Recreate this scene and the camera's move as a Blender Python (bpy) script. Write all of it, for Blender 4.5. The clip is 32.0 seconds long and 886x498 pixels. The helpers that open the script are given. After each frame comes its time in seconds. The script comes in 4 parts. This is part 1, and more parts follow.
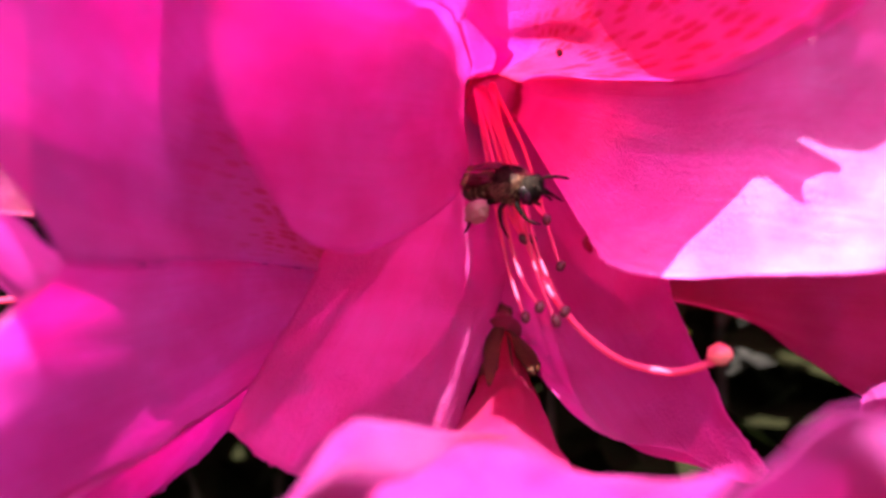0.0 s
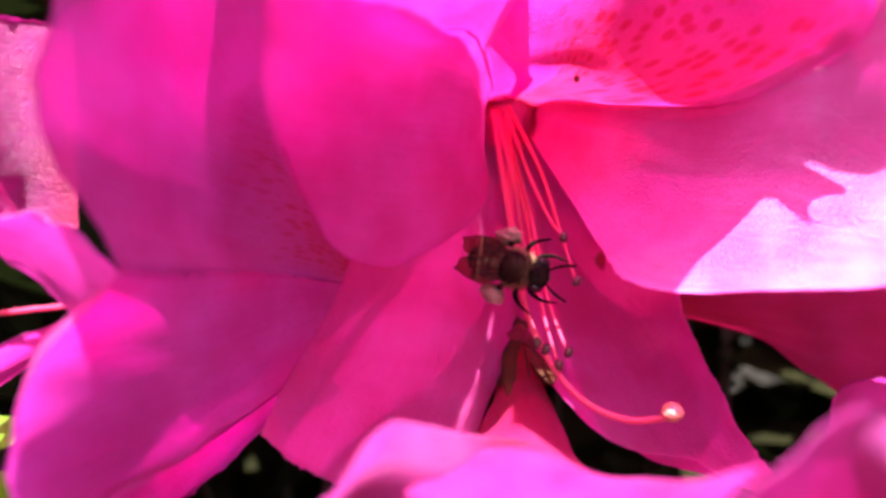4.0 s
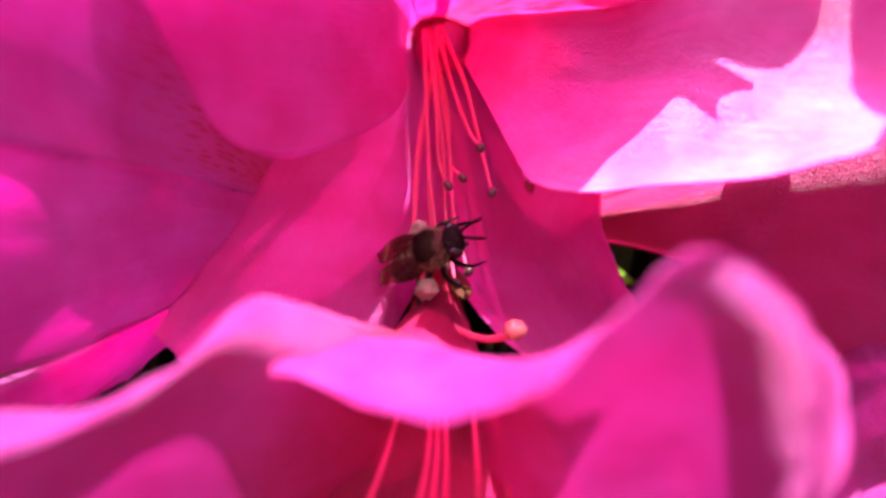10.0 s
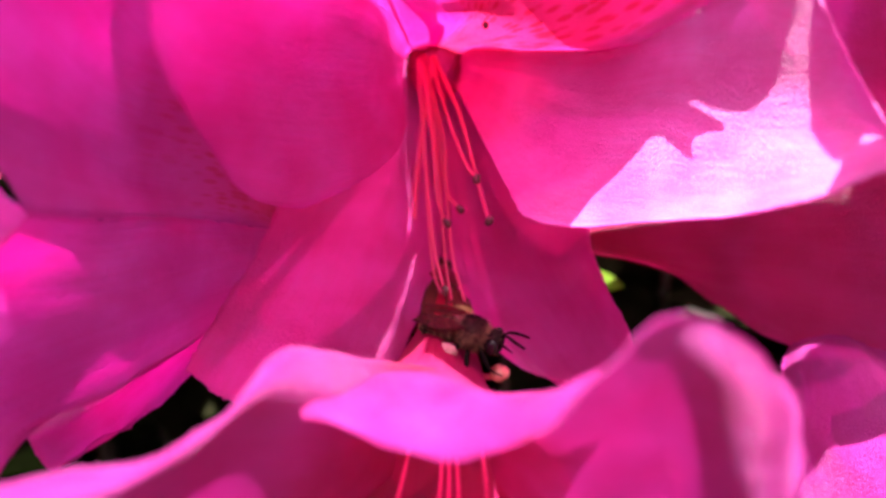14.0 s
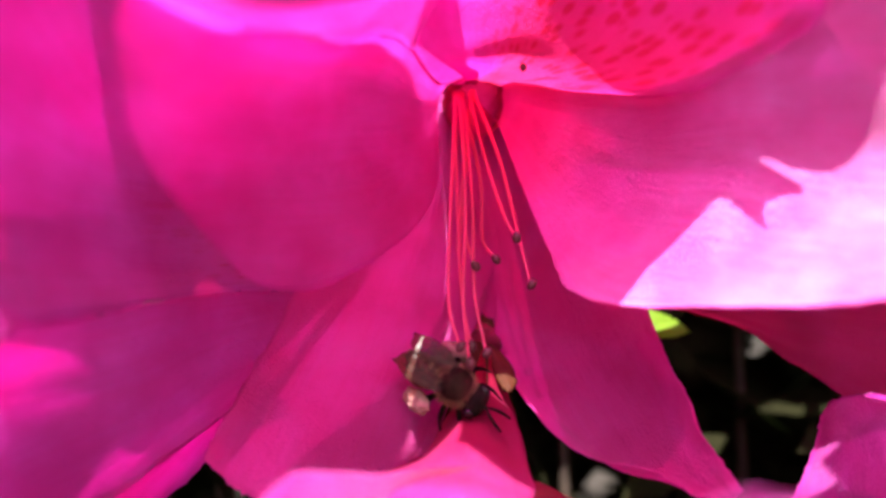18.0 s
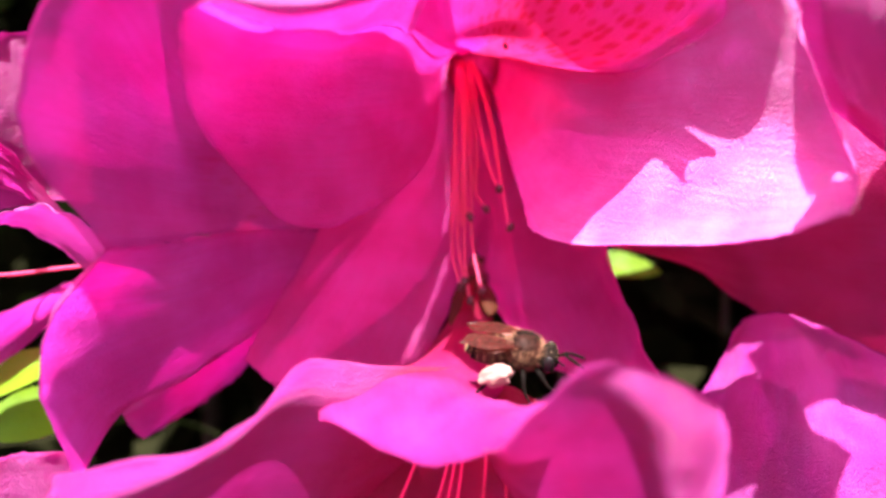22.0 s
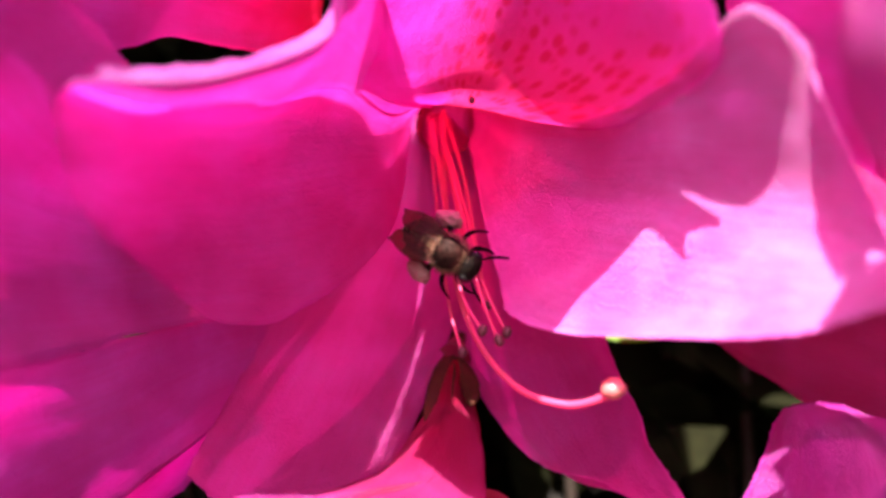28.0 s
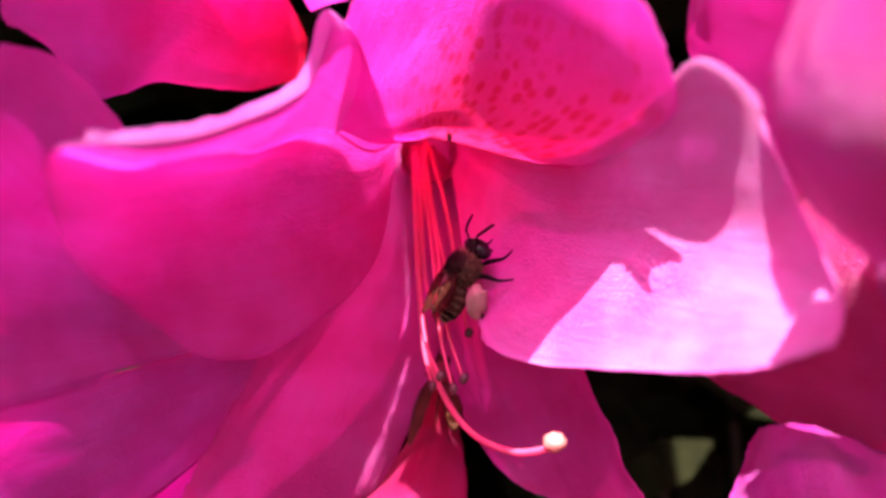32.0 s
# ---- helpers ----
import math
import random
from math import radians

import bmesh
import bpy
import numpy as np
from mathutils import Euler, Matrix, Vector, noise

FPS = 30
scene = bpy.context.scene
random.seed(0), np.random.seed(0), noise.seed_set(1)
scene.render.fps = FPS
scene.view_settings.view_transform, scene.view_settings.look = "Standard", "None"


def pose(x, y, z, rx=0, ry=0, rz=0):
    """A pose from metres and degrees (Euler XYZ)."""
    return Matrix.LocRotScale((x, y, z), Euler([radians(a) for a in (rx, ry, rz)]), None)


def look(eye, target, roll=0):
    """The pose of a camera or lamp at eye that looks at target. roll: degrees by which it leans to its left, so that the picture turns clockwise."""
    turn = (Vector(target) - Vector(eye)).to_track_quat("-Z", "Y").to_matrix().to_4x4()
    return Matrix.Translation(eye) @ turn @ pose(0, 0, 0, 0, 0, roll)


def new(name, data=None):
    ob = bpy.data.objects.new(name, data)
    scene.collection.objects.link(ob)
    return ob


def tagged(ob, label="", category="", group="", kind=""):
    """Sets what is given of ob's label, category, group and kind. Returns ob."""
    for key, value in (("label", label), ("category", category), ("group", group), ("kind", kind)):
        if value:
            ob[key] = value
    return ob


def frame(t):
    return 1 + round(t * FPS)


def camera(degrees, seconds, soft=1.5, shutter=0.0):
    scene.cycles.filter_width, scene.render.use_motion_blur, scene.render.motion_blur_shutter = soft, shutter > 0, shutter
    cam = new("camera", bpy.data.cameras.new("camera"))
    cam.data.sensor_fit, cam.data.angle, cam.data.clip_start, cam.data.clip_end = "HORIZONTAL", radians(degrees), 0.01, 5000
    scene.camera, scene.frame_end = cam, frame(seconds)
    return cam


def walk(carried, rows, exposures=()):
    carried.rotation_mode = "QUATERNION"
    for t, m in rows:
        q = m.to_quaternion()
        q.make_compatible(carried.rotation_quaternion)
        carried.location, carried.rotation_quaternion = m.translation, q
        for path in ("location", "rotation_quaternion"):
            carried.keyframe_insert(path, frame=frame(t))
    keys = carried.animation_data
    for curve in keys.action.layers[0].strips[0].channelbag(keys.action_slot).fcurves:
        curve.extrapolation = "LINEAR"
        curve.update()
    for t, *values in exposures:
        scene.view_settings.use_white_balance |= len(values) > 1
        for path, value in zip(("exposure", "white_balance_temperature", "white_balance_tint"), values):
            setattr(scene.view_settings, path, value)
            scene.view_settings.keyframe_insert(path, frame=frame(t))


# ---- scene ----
cam = camera(64.2, 32.0, soft=3.1)
cam.data.dof.use_dof, cam.data.dof.focus_distance, cam.data.dof.aperture_fstop = True, 0.118, 8.0
HEIGHT = 0.95  # of the flower's throat over the ground, in metres

# seconds; millimetres from the throat of the open flower; degrees
PATH = [
    (0, -14.67, -142.53, -39.47, 91.969, 0.129, -1.975),
    (0.5, -16.29, -144.57, -39.05, 91.997, 0.145, -1.829),
    (1, -16.16, -145.53, -39.60, 92.544, 0.245, -1.851),
    (1.5, -16.67, -146.00, -39.23, 92.755, 0.157, -1.765),
    (2, -17.12, -147.05, -38.42, 92.842, 0.042, -1.792),
    (2.5, -17.00, -147.87, -37.96, 92.921, 0.064, -1.729),
    (4.5, -18.89, -147.32, -41.39, 93.604, -0.805, -2.215),
    (5, -18.73, -145.60, -42.94, 93.541, -1.486, -2.534),
    (5.5, -18.46, -142.41, -47.44, 93.264, -2.633, -3.224),
    (6, -16.76, -144.10, -49.93, 92.827, -2.558, -3.391),
    (6.5, -17.16, -142.75, -49.32, 92.506, -2.634, -3.894),
    (7, -17.42, -141.45, -48.60, 92.775, -2.200, -3.811),
    (7.5, -16.07, -140.97, -48.52, 92.670, -2.100, -3.711),
    (8, -14.44, -141.72, -49.55, 92.518, -2.080, -3.766),
    (8.5, -10.86, -143.79, -50.41, 92.330, -1.847, -3.274),
    (9, -8.56, -143.34, -51.33, 92.316, -1.225, -3.349),
    (9.5, -6.60, -143.39, -50.67, 92.012, -1.016, -3.068),
    (10, -5.57, -144.43, -52.21, 92.052, -1.264, -3.040),
    (10.5, -5.01, -146.65, -51.82, 91.934, -1.083, -2.863),
    (11, -5.85, -147.20, -51.28, 92.131, -0.873, -3.048),
    (11.5, -5.52, -148.14, -52.03, 92.273, -0.957, -3.085),
    (12, -2.30, -150.44, -53.12, 91.963, -0.933, -2.417),
    (12.5, 0.49, -151.89, -54.54, 92.075, -0.243, -1.991),
    (13, 1.44, -155.19, -54.63, 91.991, 0.237, -2.103),
    (13.5, -4.74, -153.31, -49.72, 92.685, 0.779, -2.887),
    (14, -7.38, -154.32, -43.25, 89.987, 0.911, -3.418),
    (14.5, -12.59, -148.42, -38.73, 87.498, 0.595, -4.668),
    (16.5, 2.44, -137.82, -32.21, 88.471, 2.600, 1.048),
    (17, -1.22, -140.33, -28.43, 88.352, 2.314, 1.349),
    (17.5, -3.50, -141.73, -27.93, 88.331, 1.833, 1.455),
    (18, -1.55, -142.48, -29.81, 88.887, 2.063, 1.949),
    (18.5, 1.16, -141.54, -30.60, 89.170, 2.315, 2.452),
    (19, 2.92, -144.00, -30.61, 88.182, 2.284, 2.965),
    (19.5, 2.12, -147.73, -32.49, 86.390, 2.033, 2.930),
    (20, 3.96, -153.23, -28.90, 85.275, 2.022, 3.521),
    (20.5, 5.91, -152.39, -27.73, 85.259, 1.869, 4.502),
    (21, 5.25, -155.25, -28.46, 85.184, 1.440, 4.523),
    (21.5, 8.51, -164.56, -27.53, 84.699, 1.397, 5.167),
    (22, 8.14, -167.21, -30.04, 84.982, 1.285, 5.137),
    (22.5, 14.03, -161.51, -28.46, 84.998, 2.003, 6.075),
    (23, 17.81, -163.23, -26.65, 85.138, 2.093, 6.408),
    (23.5, 16.62, -157.24, -24.82, 85.238, 2.286, 6.839),
    (24, 9.69, -151.96, -24.70, 85.719, 1.957, 6.582),
    (24.5, 7.70, -151.64, -21.49, 85.046, 2.524, 5.550),
    (25, 5.43, -148.58, -18.92, 86.264, 3.189, 5.264),
    (25.5, 8.71, -149.32, -20.65, 86.833, 3.292, 5.695),
    (27.5, 13.88, -148.33, -23.58, 87.154, 3.946, 5.833),
    (28, 14.94, -147.92, -21.84, 87.004, 3.929, 6.132),
    (28.5, 16.27, -149.01, -21.61, 87.516, 4.047, 6.508),
    (29, 17.34, -148.65, -21.85, 87.811, 4.205, 6.629),
    (29.5, 20.09, -156.26, -19.60, 87.476, 4.463, 6.567),
    (30, 19.84, -156.08, -18.46, 87.591, 4.417, 6.483),
    (30.5, 20.58, -154.51, -18.98, 87.795, 4.421, 6.753),
    (31, 20.39, -153.99, -18.70, 87.518, 4.282, 6.940),
    (31.5, 19.03, -152.80, -17.96, 87.552, 4.630, 6.662),
    (32, 19.57, -151.77, -17.11, 87.302, 4.764, 6.304),
]
walk(cam, [(t, pose(x / 1000, y / 1000, HEIGHT + z / 1000, rx, ry, rz)) for t, x, y, z, rx, ry, rz in PATH],
     exposures=((0, 2.5), (10.5, 2.58), (13, 2.38), (20, 2.32), (22, 2.34), (24, 2.16), (32, 2.14)))

# ---- light ----
SUN = Vector((-0.06, -0.41, 0.91)).normalized()
world = bpy.data.worlds.new("sky")
scene.world = world
world.use_nodes = True
wn = world.node_tree.nodes
sky = wn.new("ShaderNodeTexSky")
sky.sky_type, sky.sun_disc = "NISHITA", False
sky.sun_elevation = math.asin(SUN.z)
sky.sun_rotation = math.atan2(SUN.x, SUN.y)
sky.dust_density, sky.ozone_density = 6.0, 0.4
wn["Background"].inputs[1].default_value = 0.05
world.node_tree.links.new(sky.outputs[0], wn["Background"].inputs[0])
lamp = bpy.data.lights.new("sun", "SUN")
lamp.energy, lamp.angle, lamp.color = 5.0, radians(0.6), (1.0, 0.95, 0.88)
sun = new("sun", lamp)
sun.matrix_world = look(Vector((0, 0, 3)) + SUN, (0, 0, 3))


# ---- materials ----
def material(name):
    m = bpy.data.materials.new(name)
    m.use_nodes = True
    m.node_tree.nodes.clear()
    n, l = m.node_tree.nodes, m.node_tree.links

    def node(kind, **kw):
        nd = n.new("ShaderNode" + kind)
        for key, value in kw.items():
            if key.startswith("i_"):
                nd.inputs[key[2:].replace("_", " ")].default_value = value
            elif key == "op":
                nd.operation = value
            elif key == "blend":
                nd.data_type, nd.blend_type = "RGBA", value
        return nd

    def link(a, b):
        l.new(a, b)

    out = node("OutputMaterial")
    return m, node, link, out


def ramp(node, link, source, stops):
    r = node("ValToRGB")
    while len(r.color_ramp.elements) < len(stops):
        r.color_ramp.elements.new(0.5)
    for e, (p, c) in zip(r.color_ramp.elements, stops):
        e.position, e.color = p, (*c, 1) if len(c) == 3 else c
    link(source, r.inputs[0])
    return r.outputs[0]


def mixed(node, link, fac, a, b, blend="MIX"):
    mx = node("Mix", blend=blend)
    for sock, v in ((mx.inputs[0], fac), (mx.inputs[6], a), (mx.inputs[7], b)):
        if isinstance(v, (int, float)):
            sock.default_value = v
        elif isinstance(v, tuple):
            sock.default_value = (*v, 1)
        else:
            link(v, sock)
    return mx.outputs[2]


def maths(node, link, op, a, b=0.0, c=0.0):
    nd = node("Math", op=op)
    for sock, v in zip(nd.inputs, (a, b, c)):
        if isinstance(v, (int, float)):
            sock.default_value = v
        else:
            link(v, sock)
    return nd.outputs[0]


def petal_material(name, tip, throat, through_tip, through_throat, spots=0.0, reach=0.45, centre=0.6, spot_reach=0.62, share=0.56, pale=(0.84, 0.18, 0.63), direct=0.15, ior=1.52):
    """Thin petal: UV x runs from the throat to the margin, y across."""
    m, node, link, out = material(name)
    uv = node("UVMap")
    sep = node("SeparateXYZ")
    link(uv.outputs[0], sep.inputs[0])
    u, v = sep.outputs[0], sep.outputs[1]
    tc = node("TexCoord")
    blotch = node("TexNoise", i_Scale=90.0, i_Detail=4.0)
    link(tc.outputs["Object"], blotch.inputs["Vector"])
    grain = node("TexNoise", i_Scale=3200.0, i_Detail=3.0)
    link(tc.outputs["Object"], grain.inputs["Vector"])
    # veins run along the petal
    stretch = node("CombineXYZ")
    link(maths(node, link, "MULTIPLY", u, 5.0), stretch.inputs[0])
    link(maths(node, link, "MULTIPLY", v, 46.0), stretch.inputs[1])
    vein = node("TexNoise", i_Scale=1.0, i_Detail=3.0, i_Distortion=0.6)
    link(stretch.outputs[0], vein.inputs["Vector"])
    wob = maths(node, link, "MULTIPLY_ADD", blotch.outputs[0], 0.25, -0.12)
    depth = maths(node, link, "ADD", u, wob)
    near = ramp(node, link, depth, [(0.0, (1, 1, 1)), (reach * 0.45, (0.6, 0.6, 0.6)), (reach, (0, 0, 0))])
    face = mixed(node, link, near, tip, throat)
    behind = mixed(node, link, near, through_tip, through_throat)
    tone = ramp(node, link, blotch.outputs[0], [(0.38, (0.90, 0.55, 0.74)), (0.62, (1.0, 1.0, 1.0))])
    lines = ramp(node, link, vein.outputs[0], [(0.35, (0.98, 0.80, 0.88)), (0.6, (1, 1, 1))])
    # paler patches at random put the petals' mottled lit sheen into the colour
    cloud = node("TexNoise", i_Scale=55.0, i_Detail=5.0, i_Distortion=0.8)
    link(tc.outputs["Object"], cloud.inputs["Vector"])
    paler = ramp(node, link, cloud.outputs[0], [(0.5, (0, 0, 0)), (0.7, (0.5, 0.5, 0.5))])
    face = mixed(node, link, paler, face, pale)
    face = mixed(node, link, 1.0, face, tone, "MULTIPLY")
    face = mixed(node, link, 0.8, face, lines, "MULTIPLY")
    behind = mixed(node, link, 1.0, behind, tone, "MULTIPLY")
    behind = mixed(node, link, 0.8, behind, lines, "MULTIPLY")
    if spots:
        cells = node("CombineXYZ")
        link(maths(node, link, "MULTIPLY", u, 24.0), cells.inputs[0])
        link(maths(node, link, "MULTIPLY_ADD", vein.outputs[0], 0.5, maths(node, link, "MULTIPLY", v, 30.0)), cells.inputs[1])
        vor = node("TexVoronoi", i_Scale=1.0, i_Randomness=0.85)
        link(cells.outputs[0], vor.inputs["Vector"])
        dot = ramp(node, link, vor.outputs[0], [(0.27, (1, 1, 1)), (0.5, (0, 0, 0))])
        along = ramp(node, link, u, [(0.04, (0, 0, 0)), (0.12, (1, 1, 1)), (spot_reach * 0.7, (1, 1, 1)), (spot_reach, (0, 0, 0))])
        across = ramp(node, link, v, [(max(0.0, centre - 0.5), (0, 0, 0)), (max(0.02, centre - 0.26), (1, 1, 1)), (centre + 0.16, (1, 1, 1)), (min(1.0, centre + 0.34), (0, 0, 0))])
        wash_u = ramp(node, link, u, [(0.0, (1, 1, 1)), (spot_reach * 0.55, (0.75, 0.75, 0.75)), (spot_reach, (0, 0, 0))])
        area = mixed(node, link, 1.0, along, across, "MULTIPLY")
        mask = mixed(node, link, 1.0, mixed(node, link, 1.0, dot, area, "MULTIPLY"), (0.7 * spots,) * 3, "MULTIPLY")
        wash = mixed(node, link, 1.0, mixed(node, link, 1.0, wash_u, across, "MULTIPLY"), (0.8 * spots,) * 3, "MULTIPLY")
        face = mixed(node, link, wash, face, (0.84, 0.035, 0.15))
        behind = mixed(node, link, wash, behind, (0.92, 0.03, 0.11))
        face = mixed(node, link, mask, face, (0.72, 0.012, 0.09))
        behind = mixed(node, link, mask, behind, (0.72, 0.006, 0.03))
    puff = node("TexNoise", i_Scale=280.0, i_Detail=3.0)
    link(tc.outputs["Object"], puff.inputs["Vector"])
    relief = maths(node, link, "MULTIPLY_ADD", grain.outputs[0], 6.0, maths(node, link, "MULTIPLY", vein.outputs[0], 2.2))
    relief = maths(node, link, "MULTIPLY_ADD", puff.outputs[0], 5.0, relief)
    relief = maths(node, link, "MULTIPLY_ADD", cloud.outputs[0], 7.0, relief)
    bump = node("Bump", i_Strength=0.65, i_Distance=0.0003)
    link(relief, bump.inputs["Height"])
    gloss = node("BsdfPrincipled", i_Roughness=0.42, i_IOR=ior)
    gloss.inputs["Sheen Weight"].default_value = 0.03
    link(face, gloss.inputs["Base Color"])
    link(bump.outputs[0], gloss.inputs["Normal"])
    trans = node("BsdfTranslucent")
    link(behind, trans.inputs[0])
    link(bump.outputs[0], trans.inputs[1])
    mx = node("MixShader", i_Fac=share)
    link(gloss.outputs[0], mx.inputs[1])
    link(trans.outputs[0], mx.inputs[2])
    # a little light passes straight through the thin tissue
    clear = node("BsdfTransparent")
    link(behind, clear.inputs[0])
    thin = node("MixShader", i_Fac=direct)
    link(mx.outputs[0], thin.inputs[1])
    link(clear.outputs[0], thin.inputs[2])
    link(thin.outputs[0], out.inputs[0])
    return m


LILAC, MAGENTA, ROSE = (0.80, 0.18, 0.76), (0.84, 0.14, 0.62), (0.82, 0.065, 0.50)
GLOW, EMBER = (0.90, 0.055, 0.64), (0.96, 0.04, 0.42)
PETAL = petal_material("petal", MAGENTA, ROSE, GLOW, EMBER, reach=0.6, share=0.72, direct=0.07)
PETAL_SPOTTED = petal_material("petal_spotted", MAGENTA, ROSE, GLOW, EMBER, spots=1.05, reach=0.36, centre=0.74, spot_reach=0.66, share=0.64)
# tip paler than other petals: the sun patch's whiteness is partly in this colour
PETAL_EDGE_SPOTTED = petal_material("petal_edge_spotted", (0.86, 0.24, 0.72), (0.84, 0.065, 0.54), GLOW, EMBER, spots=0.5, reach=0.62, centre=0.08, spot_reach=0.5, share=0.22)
# darker petal copy; shade on the lips and outer flowers is in its colour
PETAL_SHADED = petal_material("petal_shaded", (0.52, 0.04, 0.36), (0.5, 0.012, 0.13), (0.6, 0.02, 0.32), (0.45, 0.01, 0.12), reach=0.3, share=0.4, pale=(0.64, 0.08, 0.48))
# paler petal copy that carries sunlight in its colour, for the lit rim and strip
PETAL_LIT_EDGE = petal_material("petal_lit_edge", LILAC, ROSE, GLOW, EMBER, reach=0.12, share=0.32, direct=0.07)
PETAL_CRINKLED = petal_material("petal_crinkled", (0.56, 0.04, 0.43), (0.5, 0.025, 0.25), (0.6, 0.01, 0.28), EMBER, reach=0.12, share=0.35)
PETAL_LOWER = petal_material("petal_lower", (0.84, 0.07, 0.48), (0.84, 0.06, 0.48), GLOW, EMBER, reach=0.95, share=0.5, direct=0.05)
# two materials for unseen petals, added to shade and tint the light below
SHADE_CASTER_CLEAR = petal_material("shade_caster_clear", LILAC, LILAC, GLOW, GLOW, share=0.8, direct=0.5)
SHADE_CASTER = petal_material("shade_caster", LILAC, LILAC, (0.95, 0.06, 0.62), (0.95, 0.06, 0.62), share=0.92, direct=0.15)
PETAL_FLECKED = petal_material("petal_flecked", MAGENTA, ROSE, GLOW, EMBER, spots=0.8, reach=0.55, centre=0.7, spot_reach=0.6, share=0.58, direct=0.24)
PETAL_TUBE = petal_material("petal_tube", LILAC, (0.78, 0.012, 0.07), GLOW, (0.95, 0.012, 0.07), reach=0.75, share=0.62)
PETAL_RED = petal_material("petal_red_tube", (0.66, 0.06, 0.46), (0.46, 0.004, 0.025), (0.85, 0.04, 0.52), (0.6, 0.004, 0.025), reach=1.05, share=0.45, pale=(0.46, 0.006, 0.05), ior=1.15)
# red of the tubes, darkened further to hold the shade inside throat and mouth
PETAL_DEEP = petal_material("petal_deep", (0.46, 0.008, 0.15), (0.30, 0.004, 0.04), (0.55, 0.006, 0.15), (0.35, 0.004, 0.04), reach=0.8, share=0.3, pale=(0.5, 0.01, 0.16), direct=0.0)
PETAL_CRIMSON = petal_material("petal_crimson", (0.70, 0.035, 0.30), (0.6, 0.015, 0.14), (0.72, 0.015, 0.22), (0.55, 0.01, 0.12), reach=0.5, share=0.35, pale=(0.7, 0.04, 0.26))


def plain_material(name, colour, dark, rough=0.5, scale=2000.0, bump=0.3, through_colour=None, share=0.4, spec=0.5):
    m, node, link, out = material(name)
    tc = node("TexCoord")
    big = node("TexNoise", i_Scale=scale * 0.12, i_Detail=5.0)
    fine = node("TexNoise", i_Scale=scale, i_Detail=3.0)
    for nd in (big, fine):
        link(tc.outputs["Object"], nd.inputs["Vector"])
    mix = maths(node, link, "MULTIPLY_ADD", fine.outputs[0], 0.4, maths(node, link, "MULTIPLY", big.outputs[0], 0.6))
    base = ramp(node, link, mix, [(0.35, dark), (0.65, colour)])
    bp = node("Bump", i_Strength=bump, i_Distance=0.0002)
    link(mix, bp.inputs["Height"])
    sh = node("BsdfPrincipled", i_Roughness=rough)
    sh.inputs["Specular IOR Level"].default_value = spec
    link(base, sh.inputs["Base Color"])
    link(bp.outputs[0], sh.inputs["Normal"])
    if through_colour:
        tr = node("BsdfTranslucent", i_Color=(*through_colour, 1))
        mx = node("MixShader", i_Fac=share)
        link(sh.outputs[0], mx.inputs[1])
        link(tr.outputs[0], mx.inputs[2])
        link(mx.outputs[0], out.inputs[0])
    else:
        link(sh.outputs[0], out.inputs[0])
    return m


FILAMENT = plain_material("filament", (0.82, 0.13, 0.31), (0.76, 0.10, 0.26), 0.5, 3000, 0.2, (1.0, 0.14, 0.36), 0.5, 0.3)
STIGMA = plain_material("stigma", (0.85, 0.28, 0.25), (0.75, 0.16, 0.16), 0.2, 4000, 0.6)
ANTHER = plain_material("anther", (0.12, 0.025, 0.035), (0.06, 0.012, 0.02), 0.5, 4000, 0.5)
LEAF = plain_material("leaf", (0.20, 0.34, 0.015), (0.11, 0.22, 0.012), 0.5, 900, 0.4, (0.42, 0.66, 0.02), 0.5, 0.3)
# much darker than LEAF: the shade behind the flowers is in this colour
SHADE_LEAF = plain_material("shaded_leaf", (0.020, 0.020, 0.009), (0.009, 0.009, 0.005), 0.8, 900, 0.4, (0.02, 0.03, 0.008), 0.1, 0.0)
BARK = plain_material("bark", (0.05, 0.03, 0.02), (0.02, 0.012, 0.009), 0.8, 1500, 0.8)
SCALE_BROWN = plain_material("bud_scale", (0.09, 0.026, 0.011), (0.045, 0.012, 0.006), 0.5, 1500, 0.6, (0.12, 0.025, 0.01), 0.2, 0.2)
SOIL = plain_material("soil", (0.022, 0.015, 0.010), (0.009, 0.006, 0.004), 0.95, 60, 1.0)


# ---- building helpers ----
def at(p):
    """Millimetres from the throat to metres in the world."""
    return Vector((p[0] / 1000, p[1] / 1000, HEIGHT + p[2] / 1000))


def thing(name, base, label, category, group="", kind=""):
    ob = new(name)
    ob.empty_display_size = 0.005
    ob.location = at(base)
    return tagged(ob, label, category, group, kind)


def part(name, bm, mat, parent, label="", smooth=True):
    me = bpy.data.meshes.new(name)
    bm.to_mesh(me)
    bm.free()
    for p in me.polygons:
        p.use_smooth = smooth
    me.materials.append(mat)
    ob = new(name, me)
    ob.parent = parent
    return tagged(ob, label)


def spline(points, s):
    """A point at s (0 to 1) on the Catmull-Rom curve through the points."""
    n = len(points) - 1
    i = min(int(s * n), n - 1)
    f = s * n - i
    p1, p2 = points[i], points[i + 1]
    p0 = points[i - 1] if i else 2 * p1 - p2
    p3 = points[i + 2] if i + 2 <= n else 2 * p2 - p1
    return 0.5 * (2 * p1 + (p2 - p0) * f + (2 * p0 - 5 * p1 + 4 * p2 - p3) * f * f + (3 * p1 - p0 - 3 * p2 + p3) * f**3)


